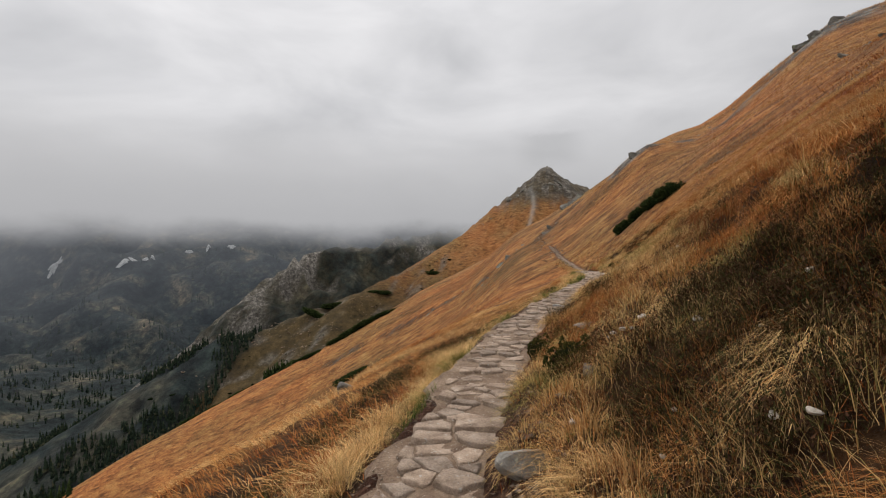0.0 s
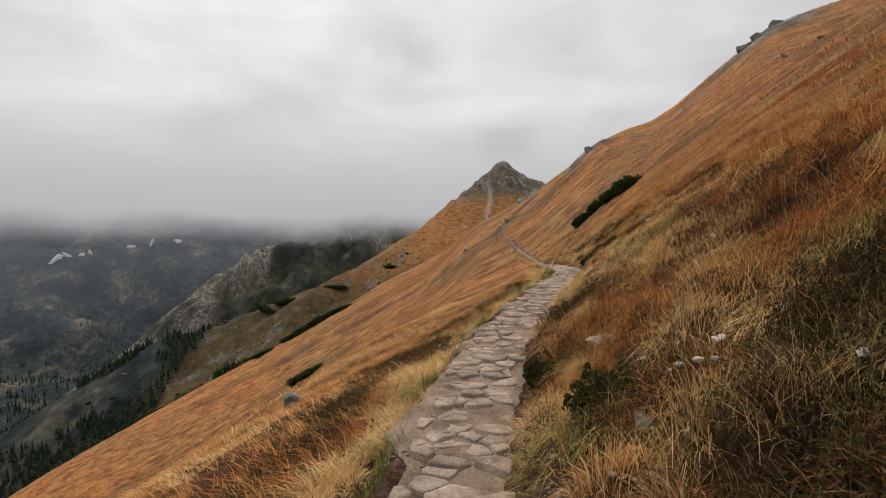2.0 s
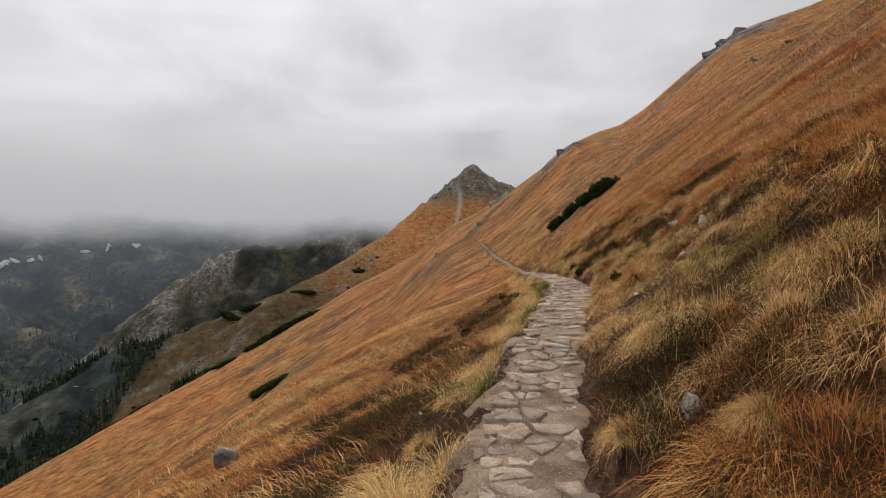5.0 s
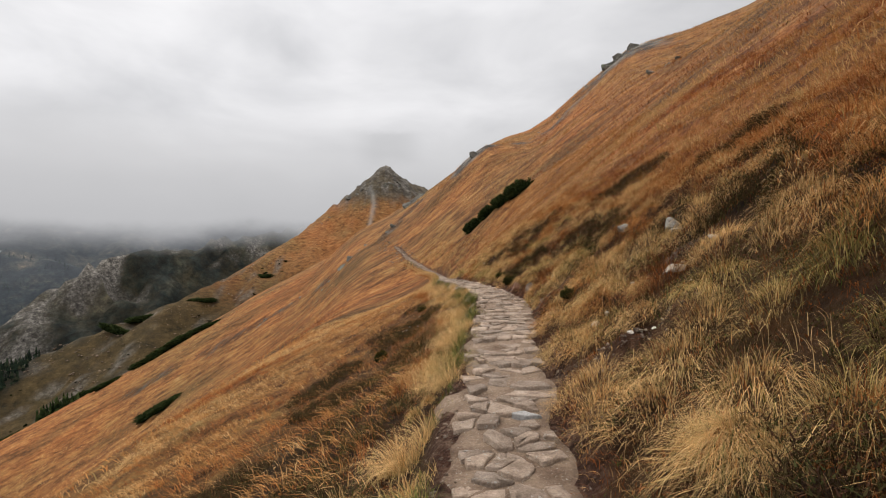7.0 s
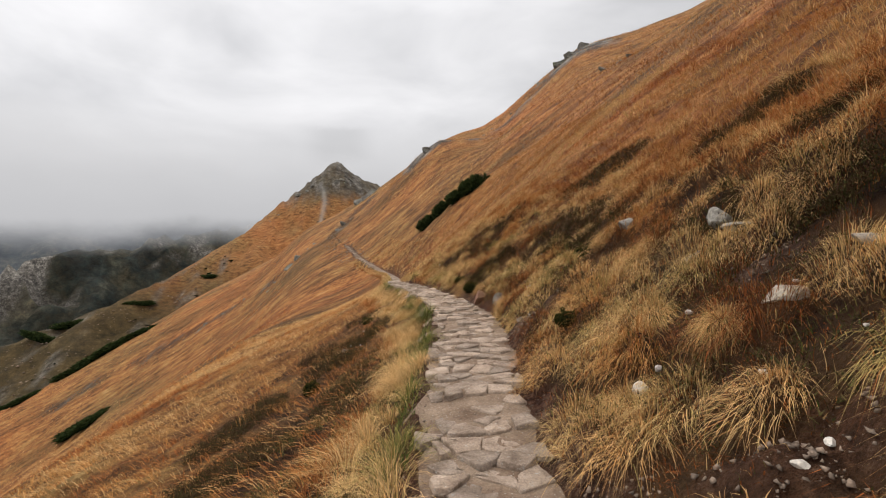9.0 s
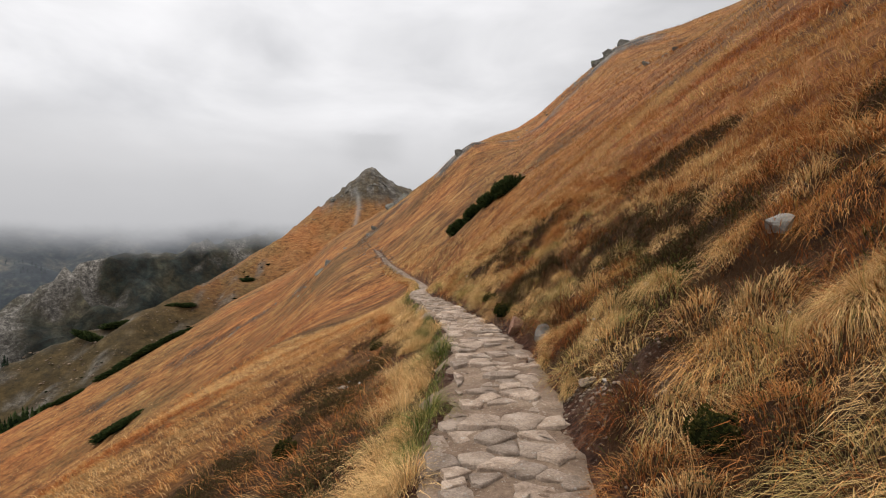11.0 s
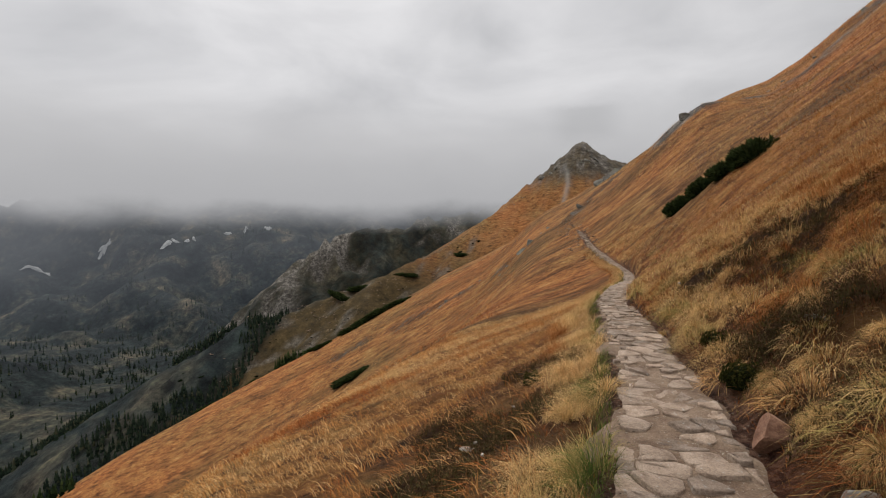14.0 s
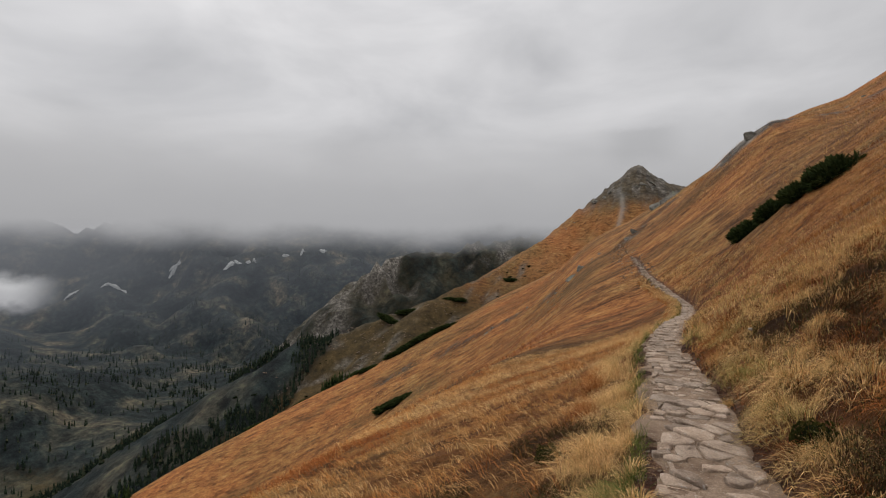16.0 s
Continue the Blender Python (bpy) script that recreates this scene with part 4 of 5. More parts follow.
# ---- grass and heather ----
def tufts(count, u_range, y_range, blades, height, width, tone_of, spread, levels, keep=None, seed=0, lean_bias=(-0.35, 0.0)):
    rng = np.random.default_rng(seed)
    y = rng.uniform(*y_range, count)
    u = rng.uniform(*u_range, count)
    x = path_x(y) + u
    ok = np.abs(u) > path_w(y) + 0.03
    if keep is not None:
        ok &= rng.random(count) < keep(x, y, u)
    x, y, u = x[ok], y[ok], u[ok]
    tone = tone_of(x, y, u, rng)
    tall = height(x, y, u) * rng.uniform(0.7, 1.3, len(x))
    i = np.repeat(np.arange(len(x)), blades)
    bx, by = x[i] + rng.normal(0, spread, len(i)), y[i] + rng.normal(0, spread, len(i))
    inside = np.abs(bx - path_x(by)) > path_w(by) + 0.01
    i, bx, by = i[inside], bx[inside], by[inside]
    base = np.stack([bx, by, land(bx, by) - 0.015], 1)
    tuft_lean = np.stack([rng.normal(lean_bias[0], 0.35, len(x)), rng.normal(lean_bias[1], 0.35, len(x))], 1)
    lean = tuft_lean[i] + rng.normal(0, 0.4, (len(i), 2))
    return blade_arrays(base, tall[i] * rng.uniform(0.5, 1.15, len(i)), lean, width * rng.uniform(0.6, 1.4, len(i)), np.clip(tone[i] + rng.normal(0, 0.05, len(i)), 0, 1), 0.42, levels)


def mounds(count, u_range, y_range, blades, radius, length, width, tone_of, keep=None, seed=0, hang=(-0.35, 0.0)):
    """Grass mounds: blades rise from a low dome and droop outwards all round, more so downhill."""
    rng = np.random.default_rng(seed)
    y = rng.uniform(*y_range, count)
    u = rng.uniform(*u_range, count)
    x = path_x(y) + u
    ok = np.abs(u) > path_w(y) + 0.07
    if keep is not None:
        ok &= rng.random(count) < keep(x, y, u)
    x, y, u = x[ok], y[ok], u[ok]
    tone = tone_of(x, y, u, rng)
    big = rng.uniform(0.65, 1.35, len(x))
    i = np.repeat(np.arange(len(x)), blades)
    a = rng.uniform(0, 2 * np.pi, len(i))
    d = np.sqrt(rng.random(len(i)))
    r = radius * big[i]
    bx, by = x[i] + np.cos(a) * d * r, y[i] + np.sin(a) * d * r
    bz = land(x, y)[i] * 0.5 + land(bx, by) * 0.5 + r * 0.55 * (1 - d * d) - 0.03
    inside = np.abs(bx - path_x(by)) > path_w(by) - 0.03
    i, a, d, bx, by, bz = i[inside], a[inside], d[inside], bx[inside], by[inside], bz[inside]
    out = 0.25 + 1.0 * d + rng.normal(0, 0.2, len(i))
    b = a + rng.normal(0, 0.45, len(i))
    way = rng.normal(0, 0.25, (len(x), 2)) + np.array(hang)
    lean = np.stack([np.cos(b) * out, np.sin(b) * out], 1) + way[i]
    return blade_arrays(np.stack([bx, by, bz], 1), length * big[i] * rng.uniform(0.6, 1.2, len(i)), lean, width * rng.uniform(0.6, 1.4, len(i)), np.clip(tone[i] + rng.normal(0, 0.06, len(i)), 0, 1), 0.75, 3)


def hummock_grass(u_range, y_range, blades, length, width, tone_of, keep, seed, levels=3):
    """Long blades that spring from the hummocks of the bank and hang over their sides, most of all downhill."""
    rng = np.random.default_rng(seed)
    ix, iy = (v.ravel() for v in np.meshgrid(np.arange(-6, 18), np.arange(int(y_range[0] / HUMMOCK) - 1, int(y_range[1] / HUMMOCK) + 2), indexing="ij"))
    x, y, r, tall = hummock_cell(ix, iy)
    u = x - path_x(y)
    ok = (tall > 0.02) & (u > u_range[0]) & (u <= u_range[1]) & (y > y_range[0]) & (y <= y_range[1]) & (rng.random(len(x)) < keep(x, y, u))
    x, y, u, r, tall = x[ok], y[ok], u[ok], r[ok], tall[ok]
    tone = tone_of(x, y, u, rng)
    size = rng.uniform(0.7, 1.25, len(x))
    i = np.repeat(np.arange(len(x)), blades)
    i = i[rng.random(len(i)) < (0.6 + 0.4 * (r[i] - 0.15) / 0.11)]
    a = rng.uniform(0, 2 * np.pi, len(i))
    d = np.sqrt(rng.random(len(i)))
    bx, by = x[i] + np.cos(a) * d * r[i] * 0.9, y[i] + np.sin(a) * d * r[i] * 0.9
    inside = bx - path_x(by) > path_w(by) + 0.0
    i, a, d, bx, by = i[inside], a[inside], d[inside], bx[inside], by[inside]
    out = 0.1 + 0.95 * d + rng.normal(0, 0.22, len(i))
    b = a + rng.normal(0, 0.5, len(i))
    way = rng.normal(0, 0.28, (len(x), 2)) + np.array((-0.42, 0.0))
    lean = np.stack([np.cos(b) * out, np.sin(b) * out], 1) + way[i]
    odd = rng.random(len(i)) < 0.16
    shade = np.where(odd, rng.choice((0.2, 0.4, 0.8), len(i)), tone[i]) + rng.normal(0, 0.06, len(i))
    return blade_arrays(np.stack([bx, by, land(bx, by) - 0.012], 1), length * size[i] * rng.uniform(0.5, 1.2, len(i)), lean, width * rng.uniform(0.6, 1.4, len(i)), np.clip(shade, 0, 1), 0.98, levels)


def bank_cover(x, y, u):
    return (1 - patches(x, y, BARE)) * (1 - 0.75 * patches(x, y, HEATH))


def thatch_cover(x, y, u):
    return 1 - 0.85 * patches(x, y, BARE)


def thatch_tone(x, y, u, rng):
    """Low dead growth between the hummocks: rust, brown and a little moss green."""
    pick = rng.random(len(x)) + 0.25 * fbm(x / 0.5, y / 0.5, 107, 2)
    return np.where(pick < 0.5, rng.normal(0.08, 0.05, len(x)), np.where(pick < 0.8, rng.normal(0.2, 0.05, len(x)), np.where(pick < 0.95, 0.98, 0.5)))


def clumpy(x, y, u):
    return (1 - patches(x, y, BARE)) * (1 - 0.8 * patches(x, y, HEATH)) * step(-0.3, 0.2, fbm(x / 0.55, y / 0.55, 101, 2))


def no_bare(x, y, u):
    return (1 - patches(x, y, BARE)) * (1 - 0.5 * patches(x, y, HEATH)) * np.where((u > 0) & (u < 3.6), 0.6 + 0.4 * step(-0.35, 0.15, fbm(x / 0.38, y / 0.38, 45, 2)), 1)


def clear(x, y, u):
    return (1 - patches(x, y, BARE)) * (1 - 0.9 * patches(x, y, HEATH)) * (1 - patches(x, y, OPEN)) * np.where(u > 0, 0.6 + 0.4 * step(-0.3, 0.05, fbm(x / 0.3, y / 0.3, 95, 2)), 1)


def bank_tone(x, y, u, rng):
    rust = fbm(x / 0.8, y / 0.8, 81, 3)
    early = 1 - step(5.5, 8.0, y)
    t = np.where(rust - 0.1 + 0.08 * early + 0.32 * early * step(0.6, 1.3, u) + 0.7 * step(1.5 + 0.9 * (1 - early), 2.8 + 0.9 * (1 - early), u) > 0.25, rng.normal(0.33, 0.09, len(x)), rng.normal(0.60, 0.07, len(x)))
    pick = rng.random(len(x))
    t = np.where((pick < 0.16) & (u < 2.2), rng.normal(0.8, 0.06, len(x)), t)
    return np.where(pick > 0.86, 0.06, t)


def verge_tone(x, y, u, rng):
    edge = -u - path_w(y)
    green = (edge < 0.2) & (rng.random(len(x)) < 0.35 + 0.5 * (fbm(x / 0.7, y / 0.7, 93, 2) > 0))
    t = np.where(green, rng.normal(0.93, 0.05, len(x)), rng.normal(0.60, 0.05, len(x)))
    return np.where((edge > 0.65) & (fbm(x / 0.7, y / 0.7, 83, 2) > -0.2), rng.normal(0.25, 0.08, len(x)), t)


def off_rock(x, y, u):
    return 1 - 0.9 * skyline_rock(x, y)


def slope_tone(x, y, u, rng):
    s = 0.5 * fbm(x / 9.0, y / 1.6, 85, 4) + 0.55 * fbm(x / 14.0, y / 11.0, 87, 3) + 0.4 * fbm(x / 2.2, y / 0.45, 103, 2)
    wide = 1 + 0.03 * np.maximum(y - 20, 0)
    # Dark streaks: darker growth, and the shade of small steps painted in.
    dark = step(0.16, 0.34, fbm(x / (7.0 * wide), y / (1.1 * wide), 89, 4))
    return np.clip(0.39 + 0.06 * (u > 0) + 0.2 * s - 0.2 * dark + rng.normal(0, 0.06, len(x)) + 0.2 * (rng.random(len(x)) < 0.06), 0.0, 0.66)


def fringe(x, y, u):
    edge = -u - path_w(y)
    return (edge < 0.2) * step(-0.15, 0.25, fbm(x / 0.7, y / 0.7, 93, 2)) * (1 - patches(x, y, BARE))


def fringe_tone(x, y, u, rng):
    return np.clip(rng.normal(0.96, 0.05, len(x)), 0, 1)


def flat_height(v):
    return lambda x, y, u: np.full(len(x), v)


stuff("verge_grass", grass_mesh("verge_grass", [
    tufts(1500, (-1.35, -0.36), (1.0, 27), 15, lambda x, y, u: np.where(-u - path_w(y) < 0.22, 0.12, 0.27), 0.0042, verge_tone, 0.04, 3, clumpy, 1, (-0.25, 0.1)),
    mounds(430, (-1.2, -0.5), (1.0, 26), 150, 0.10, 0.26, 0.0036, verge_tone, clumpy, 10, (-0.2, 0.1)),
    tufts(1500, (-0.78, -0.3), (2.5, 26), 14, flat_height(0.12), 0.0045, fringe_tone, 0.04, 3, fringe, 31, (0.05, 0.0)),
    tufts(1100, (-1.1, -0.36), (27, 60), 9, flat_height(0.24), 0.012, verge_tone, 0.08, 2, None, 2)]),
    M_GRASS, "tall straw-coloured grass with a green fringe along the trail", "grass")
stuff("bank_grass", grass_mesh("bank_grass", [
    hummock_grass((0.3, 2.6), (0.8, 13), 640, 0.19, 0.0026, bank_tone, bank_cover, 41),
    hummock_grass((0.3, 2.6), (13, 26), 380, 0.2, 0.0044, bank_tone, bank_cover, 43),
    hummock_grass((2.6, 4.8), (0.8, 26), 240, 0.2, 0.005, bank_tone, bank_cover, 45, 2),
    mounds(1300, (2.8, 5.6), (1.0, 26), 45, 0.14, 0.2, 0.005, bank_tone, clear, 9),
    tufts(1800, (0.5, 4.2), (0.8, 25), 8, flat_height(0.19), 0.0028, bank_tone, 0.05, 3, clear, 13),
    tufts(600, (0.7, 2.4), (0.8, 3.4), 12, flat_height(0.2), 0.0024, bank_tone, 0.06, 3, thatch_cover, 59, (-0.3, 0.0)),
    tufts(700, (0.5, 2.8), (0.8, 7), 12, flat_height(0.22), 0.0026, bank_tone, 0.06, 3, thatch_cover, 57, (-0.3, 0.0)),
    tufts(1500, (0.36, 3.2), (22, 60), 9, flat_height(0.22), 0.012, bank_tone, 0.09, 2, None, 4)]),
    M_GRASS, "tangled straw and rust-brown grass on the uphill bank", "grass")
stuff("bank_thatch", grass_mesh("bank_thatch", [
    tufts(6500, (0.4, 3.4), (0.8, 11), 7, flat_height(0.075), 0.0045, thatch_tone, 0.035, 2, thatch_cover, 51, (-0.5, 0.0)),
    tufts(4000, (0.4, 3.6), (11, 24), 6, flat_height(0.09), 0.0065, thatch_tone, 0.045, 2, thatch_cover, 53, (-0.5, 0.0)),
    tufts(2200, (-2.4, -0.6), (2, 18), 6, flat_height(0.09), 0.006, thatch_tone, 0.04, 2, thatch_cover, 55, (-0.5, 0.0))]),
    M_GRASS, "low dead grass and moss between the hummocks", "grass")
stuff("slope_grass", grass_mesh("slope_grass", [
    tufts(9500, (-11, -1.25), (2, 42), 7, flat_height(0.2), 0.010, slope_tone, 0.08, 2, no_bare, 5, (-0.95, -0.1)),
    tufts(12500, (2.8, 14), (1.5, 46), 6, flat_height(0.21), 0.010, slope_tone, 0.08, 2, no_bare, 6, (-0.8, -0.1))]),
    M_GRASS, "orange autumn grass bending downhill on the slope", "grass")
stuff("hillside_grass", grass_mesh("hillside_grass", [
    tufts(9000, (-60, -8), (20, 130), 4, flat_height(0.3), 0.034, slope_tone, 0.3, 2, None, 7, (-0.6, 0.0)),
    tufts(10000, (8, 70), (12, 112), 4, flat_height(0.3), 0.034, slope_tone, 0.3, 2, off_rock, 8, (-0.6, 0.0))]),
    M_GRASS, "orange autumn grass on the far hillside", "grass")


def sprigs(seed, count, places_, tone_mid, tall):
    """Heather sprigs: a stem with small leaves up its sides."""
    rng = np.random.default_rng(seed)
    weight = np.array([r * r / max(1.0, v / 10.0) for _, v, r in places_])
    k = rng.choice(len(places_), count, p=weight / weight.sum())
    a, rr = rng.uniform(0, 2 * np.pi, count), np.sqrt(rng.random(count))
    c = np.array(places_)[k]
    x, y = c[:, 0] + np.cos(a) * rr * c[:, 2], c[:, 1] + np.sin(a) * rr * c[:, 2]
    ok = np.abs(x - path_x(y)) > path_w(y) + 0.08
    x, y = x[ok], y[ok]
    h = tall * rng.uniform(0.6, 1.3, len(x)) * (1 + 0.4 * fbm(x / 0.4, y / 0.4, 91, 2))
    lean = rng.normal(0, 0.3, (len(x), 2))
    sets = []
    z = land(x, y)
    for j in range(9):
        f = 0.15 + 0.85 * j / 8
        base = np.stack([x + lean[:, 0] * h * f, y + lean[:, 1] * h * f, z + h * f * 0.9], 1) + rng.normal(0, 0.012, (len(x), 3))
        sets.append(blade_arrays(base, np.full(len(x), 0.03) * rng.uniform(0.6, 1.3, len(x)), rng.normal(0, 0.9, (len(x), 2)), np.full(len(x), 0.0085), np.clip(rng.normal(tone_mid, 0.2, len(x)), 0, 1), 0.3, 1))
    sets.append(blade_arrays(np.stack([x, y, z - 0.01], 1), h, lean, np.full(len(x), 0.004), np.full(len(x), 0.5), 0.1, 2))
    return sets


BANK_HEATH = [(float(path_x(v)) + 0.9 + 0.9 * ((k * 7) % 5) / 2, v, 0.45) for k, v in enumerate(np.arange(1.5, 26, 0.35))]
stuff("heather", grass_mesh("heather", sprigs(11, 26000, HEATH, 0.42, 0.13) + sprigs(12, 6000, BANK_HEATH, 0.55, 0.08) + sprigs(14, 4500, LOW_HEATH, 0.75, 0.1)), M_HEATH, "dark brown heather patches between the grass", "heather")


# ---- forest ----
def conifers(places_, seed):
    rng = np.random.default_rng(seed)
    vs, ts, tones, at = [], [], [], 0
    n = len(places_)
    h = places_[:, 3]
    for tier in range(4):
        z0, z1, r = 0.08 + 0.22 * tier, 0.42 + 0.195 * tier, 0.19 - 0.042 * tier
        ang = np.linspace(0, 2 * np.pi, 6, endpoint=False)[None] + rng.random((n, 1)) * 6
        rad = r * h[:, None] * rng.uniform(0.55, 1.15, (n, 6))
        ring = np.stack([places_[:, :1] + np.cos(ang) * rad, places_[:, 1:2] + np.sin(ang) * rad, places_[:, 2:3] + h[:, None] * (z0 + rng.uniform(-0.05, 0.05, (n, 6)))], -1)
        tip = np.stack([places_[:, 0], places_[:, 1], places_[:, 2] + h * z1], -1)[:, None]
        vs.append(np.concatenate([ring, tip], 1).reshape(-1, 3))
        s = (np.arange(n) * 7)[:, None, None] + at
        k = np.arange(6)
        ts.append((s + np.stack([k, (k + 1) % 6, np.full(6, 6)], -1)[None]).reshape(-1, 3))
        tones.append(np.repeat(np.clip(rng.normal(0.45, 0.25, n), 0, 1), 7))
        at += n * 7
    return quick_mesh("spruce_forest", np.concatenate(vs), [np.concatenate(ts)], np.concatenate(tones))


def scatter(count, x0, x1, y0, y1, seed, low, high, test=None):
    rng = np.random.default_rng(seed)
    x, y = rng.uniform(x0, x1, count), rng.uniform(y0, y1, count)
    ok = fbm(x / 60, y / 60, seed, 3) > -0.25
    if test is not None:
        ok &= test(x, y)
    x, y = x[ok], y[ok]
    return np.stack([x, y, land(x, y) - 0.5, rng.uniform(low, high, len(x))], 1)


def off_hill(x, y):
    return (land(x, y) > hillside(x, y) + 1.0) & (np.stack(land_far(x, y)).argmax(0) != 1)


stuff("spruce_forest", conifers(np.concatenate([
    scatter(8500, -400, -185, 120, 320, 601, 3.5, 7.5, off_hill),
    scatter(3000, -900, -280, 180, 760, 602, 5, 10, off_hill),
    scatter(1800, -1300, -500, 500, 1300, 603, 8, 14, off_hill)]), 604), M_SPRUCE, "dark spruce forest on the lower slopes", "forest")
stuff("pine_thicket", conifers(np.concatenate([
    scatter(14000, -200, -60, 60, 200, 611, 2.2, 4.6, lambda x, y: (np.abs(np.hypot(x, y) - 150 + 5 * fbm(x / 25, y / 25, 613, 2)) < 4 + 7 * step(0.8, 1.2, -x / y)) & (fbm(x / 14, y / 14, 615, 2) > 0.35 - 1.1 * step(0.7, 1.1, -x / y)))]), 614), M_PINE, "dark dwarf pine thicket along the slope's edge", "shrubs")


# ---- trail ----
trail_xs = np.linspace(-1, 1, 13)
trail_ys = np.arange(-3, 73, 0.12)
TU, TY = np.meshgrid(trail_xs, trail_ys, indexing="ij")
TW = (path_w(TY) + 0.08 + 0.13 * fbm(TY / 0.4 + 9 * np.sign(TU), TY * 0, 97, 3)) * TU
TX = path_x(TY) + TW
TZ = path_z(TY) + 0.05 * TW + 0.019 + 0.011 * fbm(TX / 0.16, TY / 0.16, 95, 3) - 0.11 * (np.maximum(0, np.abs(TU) - 0.75) / 0.25) ** 2
M_SOIL = surface("trodden_soil", [(0.3, (0.125, 0.077, 0.048)), (0.5, (0.225, 0.152, 0.102)), (0.7, (0.32, 0.232, 0.162))], 4.0, 0.95, 0.9, 12, ((0.38, 0.33, 0.27), 0.6, 45.0), depth=0.03)
trail_mesh = grid_mesh("trail", TX, TY, TZ)
trail_mesh.materials.append(M_SOIL)
trail = tagged(new("trail", trail_mesh), "narrow trodden trail paved with uneven granite slabs", "trail", kind="structure")


def cell(seed_point, others, left, right):
    """The region nearer to one point than to the others."""
    sx, sy = seed_point
    poly = [(left, sy - 0.6), (right, sy - 0.6), (right, sy + 0.6), (left, sy + 0.6)]
    for ox, oy in others:
        mx, my, nx, ny = (sx + ox) / 2, (sy + oy) / 2, ox - sx, oy - sy
        cut = []
        for (ax, ay), (bx, by) in zip(poly, poly[1:] + poly[:1]):
            da, db = (ax - mx) * nx + (ay - my) * ny, (bx - mx) * nx + (by - my) * ny
            if da <= 0:
                cut.append((ax, ay))
            if da * db < 0:
                f = da / (da - db)
                cut.append((ax + f * (bx - ax), ay + f * (by - ay)))
        poly = cut
        if len(poly) < 3:
            return []
    return poly


def slab_shape(poly, rnd, gap):
    """A worn slab: the cell shrunk by the joint, corners broken off, the sides uneven."""
    cx, cy = sum(p[0] for p in poly) / len(poly), sum(p[1] for p in poly) / len(poly)
    pts = []
    for (ax, ay), (bx, by) in zip(poly, poly[1:] + poly[:1]):
        k, j = rnd.uniform(0.03, 0.16), rnd.uniform(0.03, 0.16)
        pts += [(ax + (bx - ax) * k, ay + (by - ay) * k), (bx - (bx - ax) * j, by - (by - ay) * j)]
        if math.hypot(bx - ax, by - ay) > 0.14:
            pts.insert(-1, ((ax + bx) / 2, (ay + by) / 2))
    out = []
    for px, py in pts:
        d = math.hypot(px - cx, py - cy) + 1e-6
        f = max(0.3, (d - gap) / d) * rnd.uniform(0.84, 1.05)
        out.append(((px - cx) * f, (py - cy) * f))
    return cx, cy, out


def slab_arrays(outline, rnd):
    top = rnd.uniform(0.018, 0.054)
    tx, ty = rnd.uniform(-0.05, 0.05), rnd.uniform(-0.06, 0.05)
    n = len(outline)
    verts = [(x * 1.04, y * 1.04, -0.05) for x, y in outline]
    verts += [(x, y, top * 0.86 + tx * x + ty * y + rnd.uniform(-0.005, 0.002)) for x, y in outline]
    verts += [(x * 0.96, y * 0.95, top + tx * x + ty * y + rnd.uniform(-0.005, 0.003)) for x, y in outline]
    verts += [(x * rnd.uniform(0.4, 0.65), y * rnd.uniform(0.4, 0.65), top + 0.6 * (tx * x + ty * y) + rnd.uniform(-0.008, 0.006)) for x, y in outline]
    verts.append((0, 0, top + rnd.uniform(-0.006, 0.003)))
    quads = [(i, (i + 1) % n, n + (i + 1) % n, n + i) for i in range(n)] + [(r * n + i, r * n + (i + 1) % n, (r + 1) * n + (i + 1) % n, (r + 1) * n + i) for r in (1, 2) for i in range(n)]
    tris = [(3 * n + i, 3 * n + (i + 1) % n, 4 * n) for i in range(n)]
    return verts, quads, tris


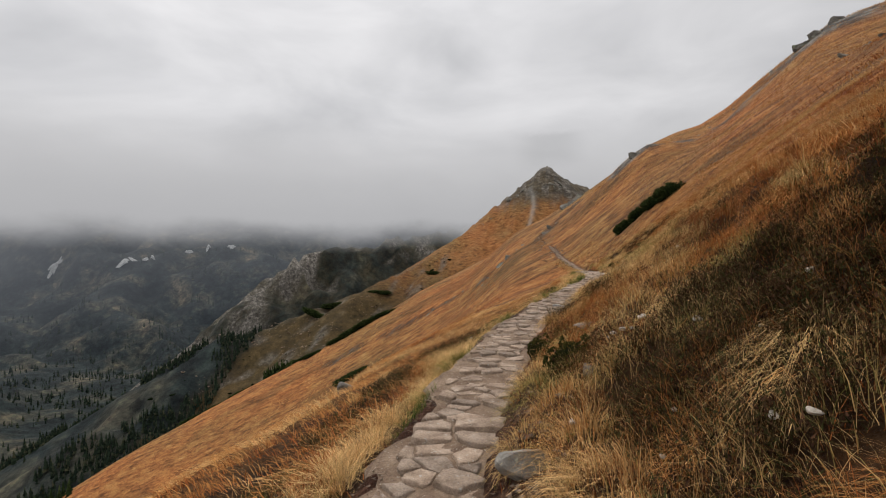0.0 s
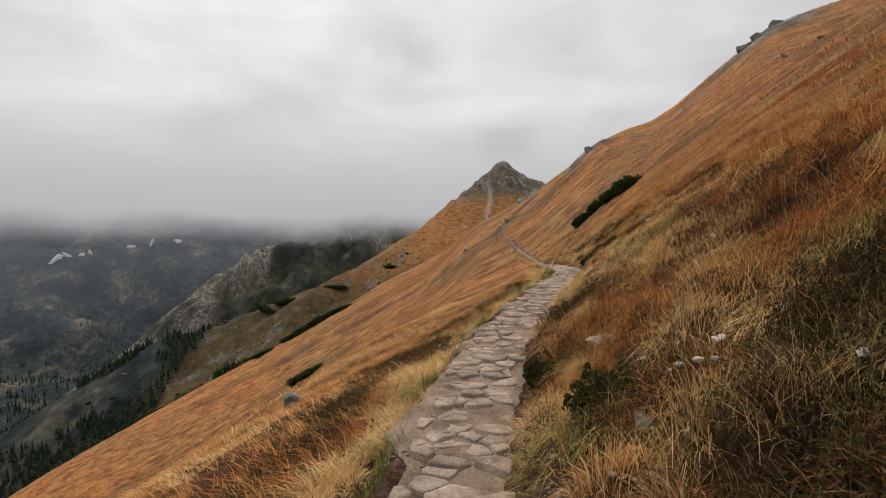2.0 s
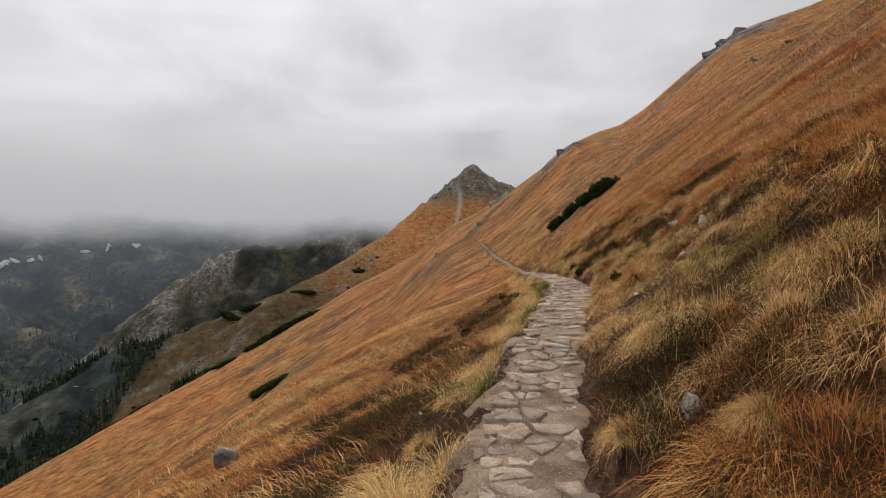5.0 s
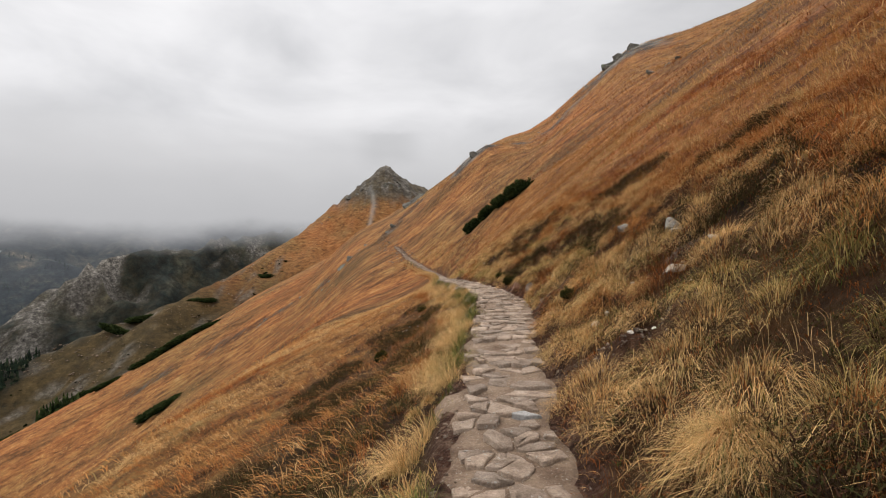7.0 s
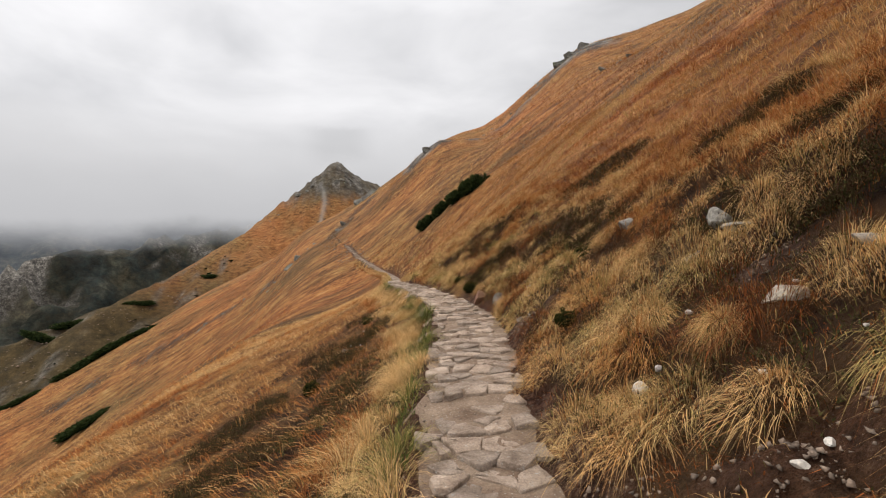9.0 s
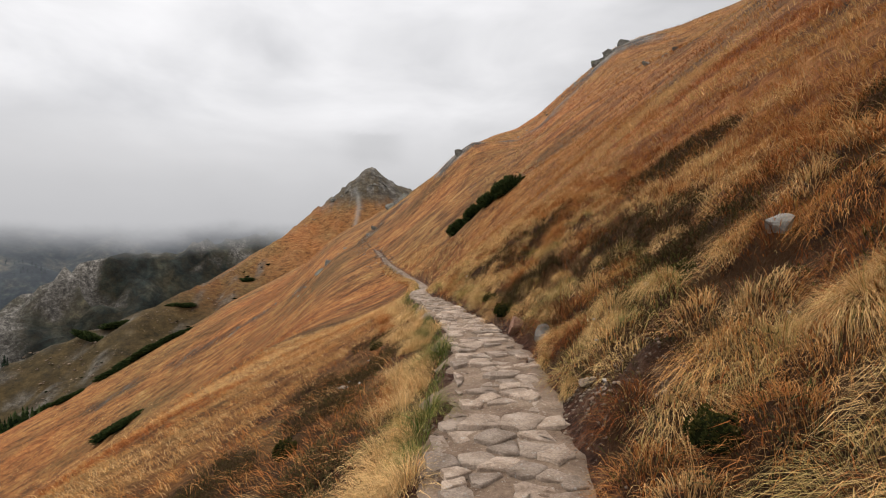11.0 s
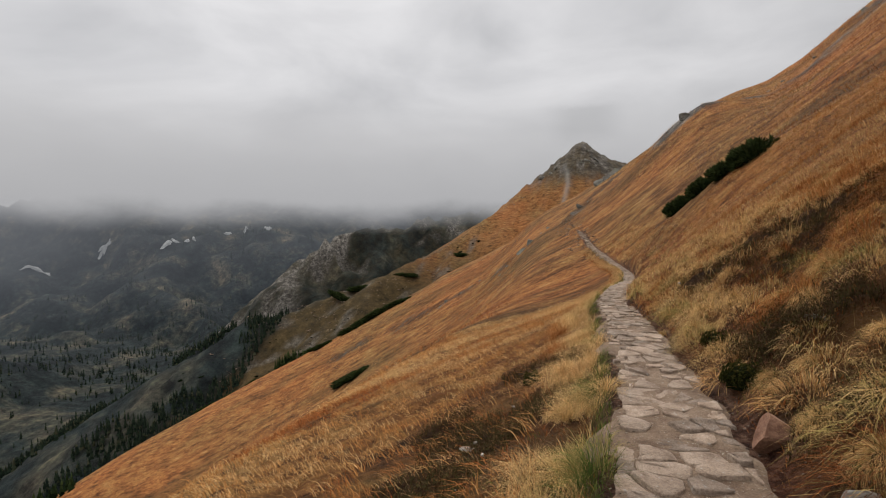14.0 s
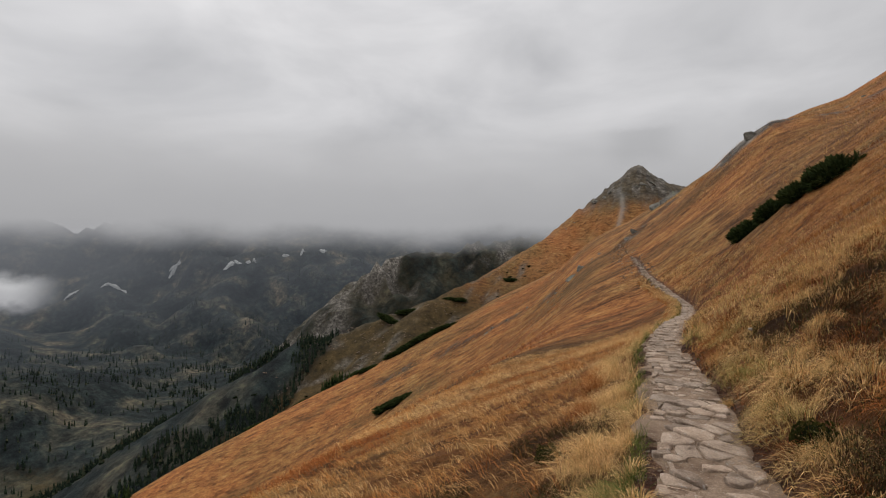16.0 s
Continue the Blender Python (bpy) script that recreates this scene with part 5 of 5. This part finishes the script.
rnd_s = random.Random(31)
STRETCH = 0.8
seeds, y_at = [], 0.6
while y_at < 74:
    want = rnd_s.choice((0.09, 0.12, 0.17, 0.25, 0.34, 0.4)) if y_at < 30 else 0.34
    for _ in range(14):
        w = float(path_w(y_at))
        p = (rnd_s.uniform(-w, w) * STRETCH, y_at + rnd_s.uniform(-0.25, 0.25))
        if all((p[0] - q[0]) ** 2 + (p[1] - q[1]) ** 2 > (want * rnd_s.uniform(0.8, 1.15)) ** 2 for q in seeds[-14:]):
            seeds.append(p)
    y_at += 0.13
rest_v, rest_q, rest_t, laid, blue_laid = [], [], [], 0, False
for i, (su, sy) in enumerate(seeds):
    close = [q for q in seeds[max(0, i - 26):i + 27] if q != (su, sy) and abs(q[1] - sy) < 0.9]
    w = float(path_w(sy)) * STRETCH
    poly = cell((su, sy), close, -w * rnd_s.uniform(0.66, 1.02), w * rnd_s.uniform(0.62, 1.0))
    drop = rnd_s.random() < 0.2
    if len(poly) < 3 or drop:
        continue
    cx, cy, outline = slab_shape([(px / STRETCH, py) for px, py in poly], rnd_s, rnd_s.uniform(0.004, 0.016))
    if max(abs(px) for px, _ in outline) < 0.03 or max(abs(py) for _, py in outline) < 0.03:
        continue
    verts, quads, tris = slab_arrays(outline, rnd_s)
    place = (float(path_x(cy)) + cx, cy, float(path_z(cy)) + 0.05 * cx + 0.004)
    if 1.3 < cy and laid < 300:
        laid += 1
        me = quick_mesh("slab", verts, [np.array(quads), np.array(tris)])
        blue = not blue_laid and math.hypot(place[0] - 0.38, place[1] - 9.2) < 0.2 and max(abs(v[0]) for v in verts) > 0.1
        blue_laid = blue_laid or blue
        ob = part("slab", me, M_BLUE if blue else M_SLAB, trail, "blue-grey slab" if blue else "")
        ob.location = place
    else:
        at = sum(len(v) for v in rest_v)
        rest_v.append(np.array(verts) + np.array(place))
        rest_q.append(np.array(quads) + at)
        rest_t.append(np.array(tris) + at)
M_SLAB_FAR = surface("far_trail_granite", [(0.3, (0.165, 0.117, 0.083)), (0.5, (0.27, 0.202, 0.15)), (0.7, (0.36, 0.285, 0.222))], 5.0, 0.85, 0.5, 8, ((0.44, 0.42, 0.38), 0.64, 14.0), island=0.22, depth=0.01)
far_slabs = part("far_slabs", quick_mesh("far_slabs", np.concatenate(rest_v), [np.concatenate(rest_q), np.concatenate(rest_t)]), M_SLAB_FAR, trail)
tagged(far_slabs, kind="stuff")


def pebbles(seed, count, places_fn, low, high):
    rng = np.random.default_rng(seed)
    x, y = places_fn(rng, count)
    s = low + (high - low) * rng.random(len(x)) ** 3
    corners = np.array([(1, 0.2, 0), (-1, -0.3, 0), (0.2, 0.8, 0), (-0.3, -0.8, 0), (0.2, 0, 0.45), (0, 0, -0.4)], float)
    v = corners[None] * s[:, None, None] * rng.uniform(0.6, 1.3, (len(x), 6, 1)) + rng.normal(0, 0.18, (len(x), 6, 3)) * s[:, None, None]
    v += np.stack([x, y, np.maximum(land(x, y), np.where(np.abs(x - path_x(y)) < path_w(y), path_z(y), -99)) + s * 0.25], 1)[:, None]
    f = np.array([(0, 2, 4), (2, 1, 4), (1, 3, 4), (3, 0, 4), (2, 0, 5), (1, 2, 5), (3, 1, 5), (0, 3, 5)])
    return quick_mesh("gravel", v.reshape(-1, 3), [((np.arange(len(x)) * 6)[:, None, None] + f[None]).reshape(-1, 3)])


def on_trail(rng, n):
    y = rng.uniform(0.8, 26, n)
    side = np.where(rng.random(n) < 0.55, rng.choice([-1, 1], n) * rng.normal(1.08, 0.18, n), rng.uniform(-1, 1, n))
    return path_x(y) + side * path_w(y), y


def on_bare(rng, n):
    k = rng.integers(0, len(BARE), n)
    c = np.array(BARE)[k]
    a, r = rng.uniform(0, 2 * np.pi, n), np.sqrt(rng.random(n)) * c[:, 2] * 1.1
    return c[:, 0] + np.cos(a) * r, c[:, 1] + np.sin(a) * r


stuff("gravel", pebbles(701, 7000, on_trail, 0.003, 0.02), M_GRAVEL, "loose gravel between the trail slabs", "gravel")
stuff("rubble", pebbles(702, 2000, on_bare, 0.004, 0.026), M_GRAVEL, "small broken stones on bare reddish earth", "rubble")


def on_scree(rng, n):
    y = rng.uniform(58, 92, n)
    return path_x(y) + rng.normal(-0.3, 0.9, n), y


def on_spur(rng, n):
    x, y = rng.uniform(-215, -75, n * 6), rng.uniform(225, 345, n * 6)
    ok = (land(x, y) > hillside(x, y) + 1) & (fbm(x / 14, y / 14, 17, 3) > 0.12)
    return x[ok][:n], y[ok][:n]


def on_spur_green(rng, n):
    x, y = rng.uniform(-225, -60, n * 6), rng.uniform(215, 360, n * 6)
    ok = (land(x, y) > hillside(x, y) + 1) & (fbm(x / 20, y / 20, 57, 3) > 0.1)
    return x[ok][:n], y[ok][:n]


stuff("spur_scree", pebbles(704, 800, on_spur, 0.3, 0.9), M_GRAVEL, "grey scree scattered over the far spur", "scree")
stuff("spur_scrub", pebbles(705, 150, on_spur_green, 0.6, 2.2), M_PINE, "dark low scrub scattered over the far spur", "shrubs")
stuff("scree", pebbles(703, 420, on_scree, 0.05, 0.22), M_GRAVEL, "pale scree stones along the upper trail", "scree")
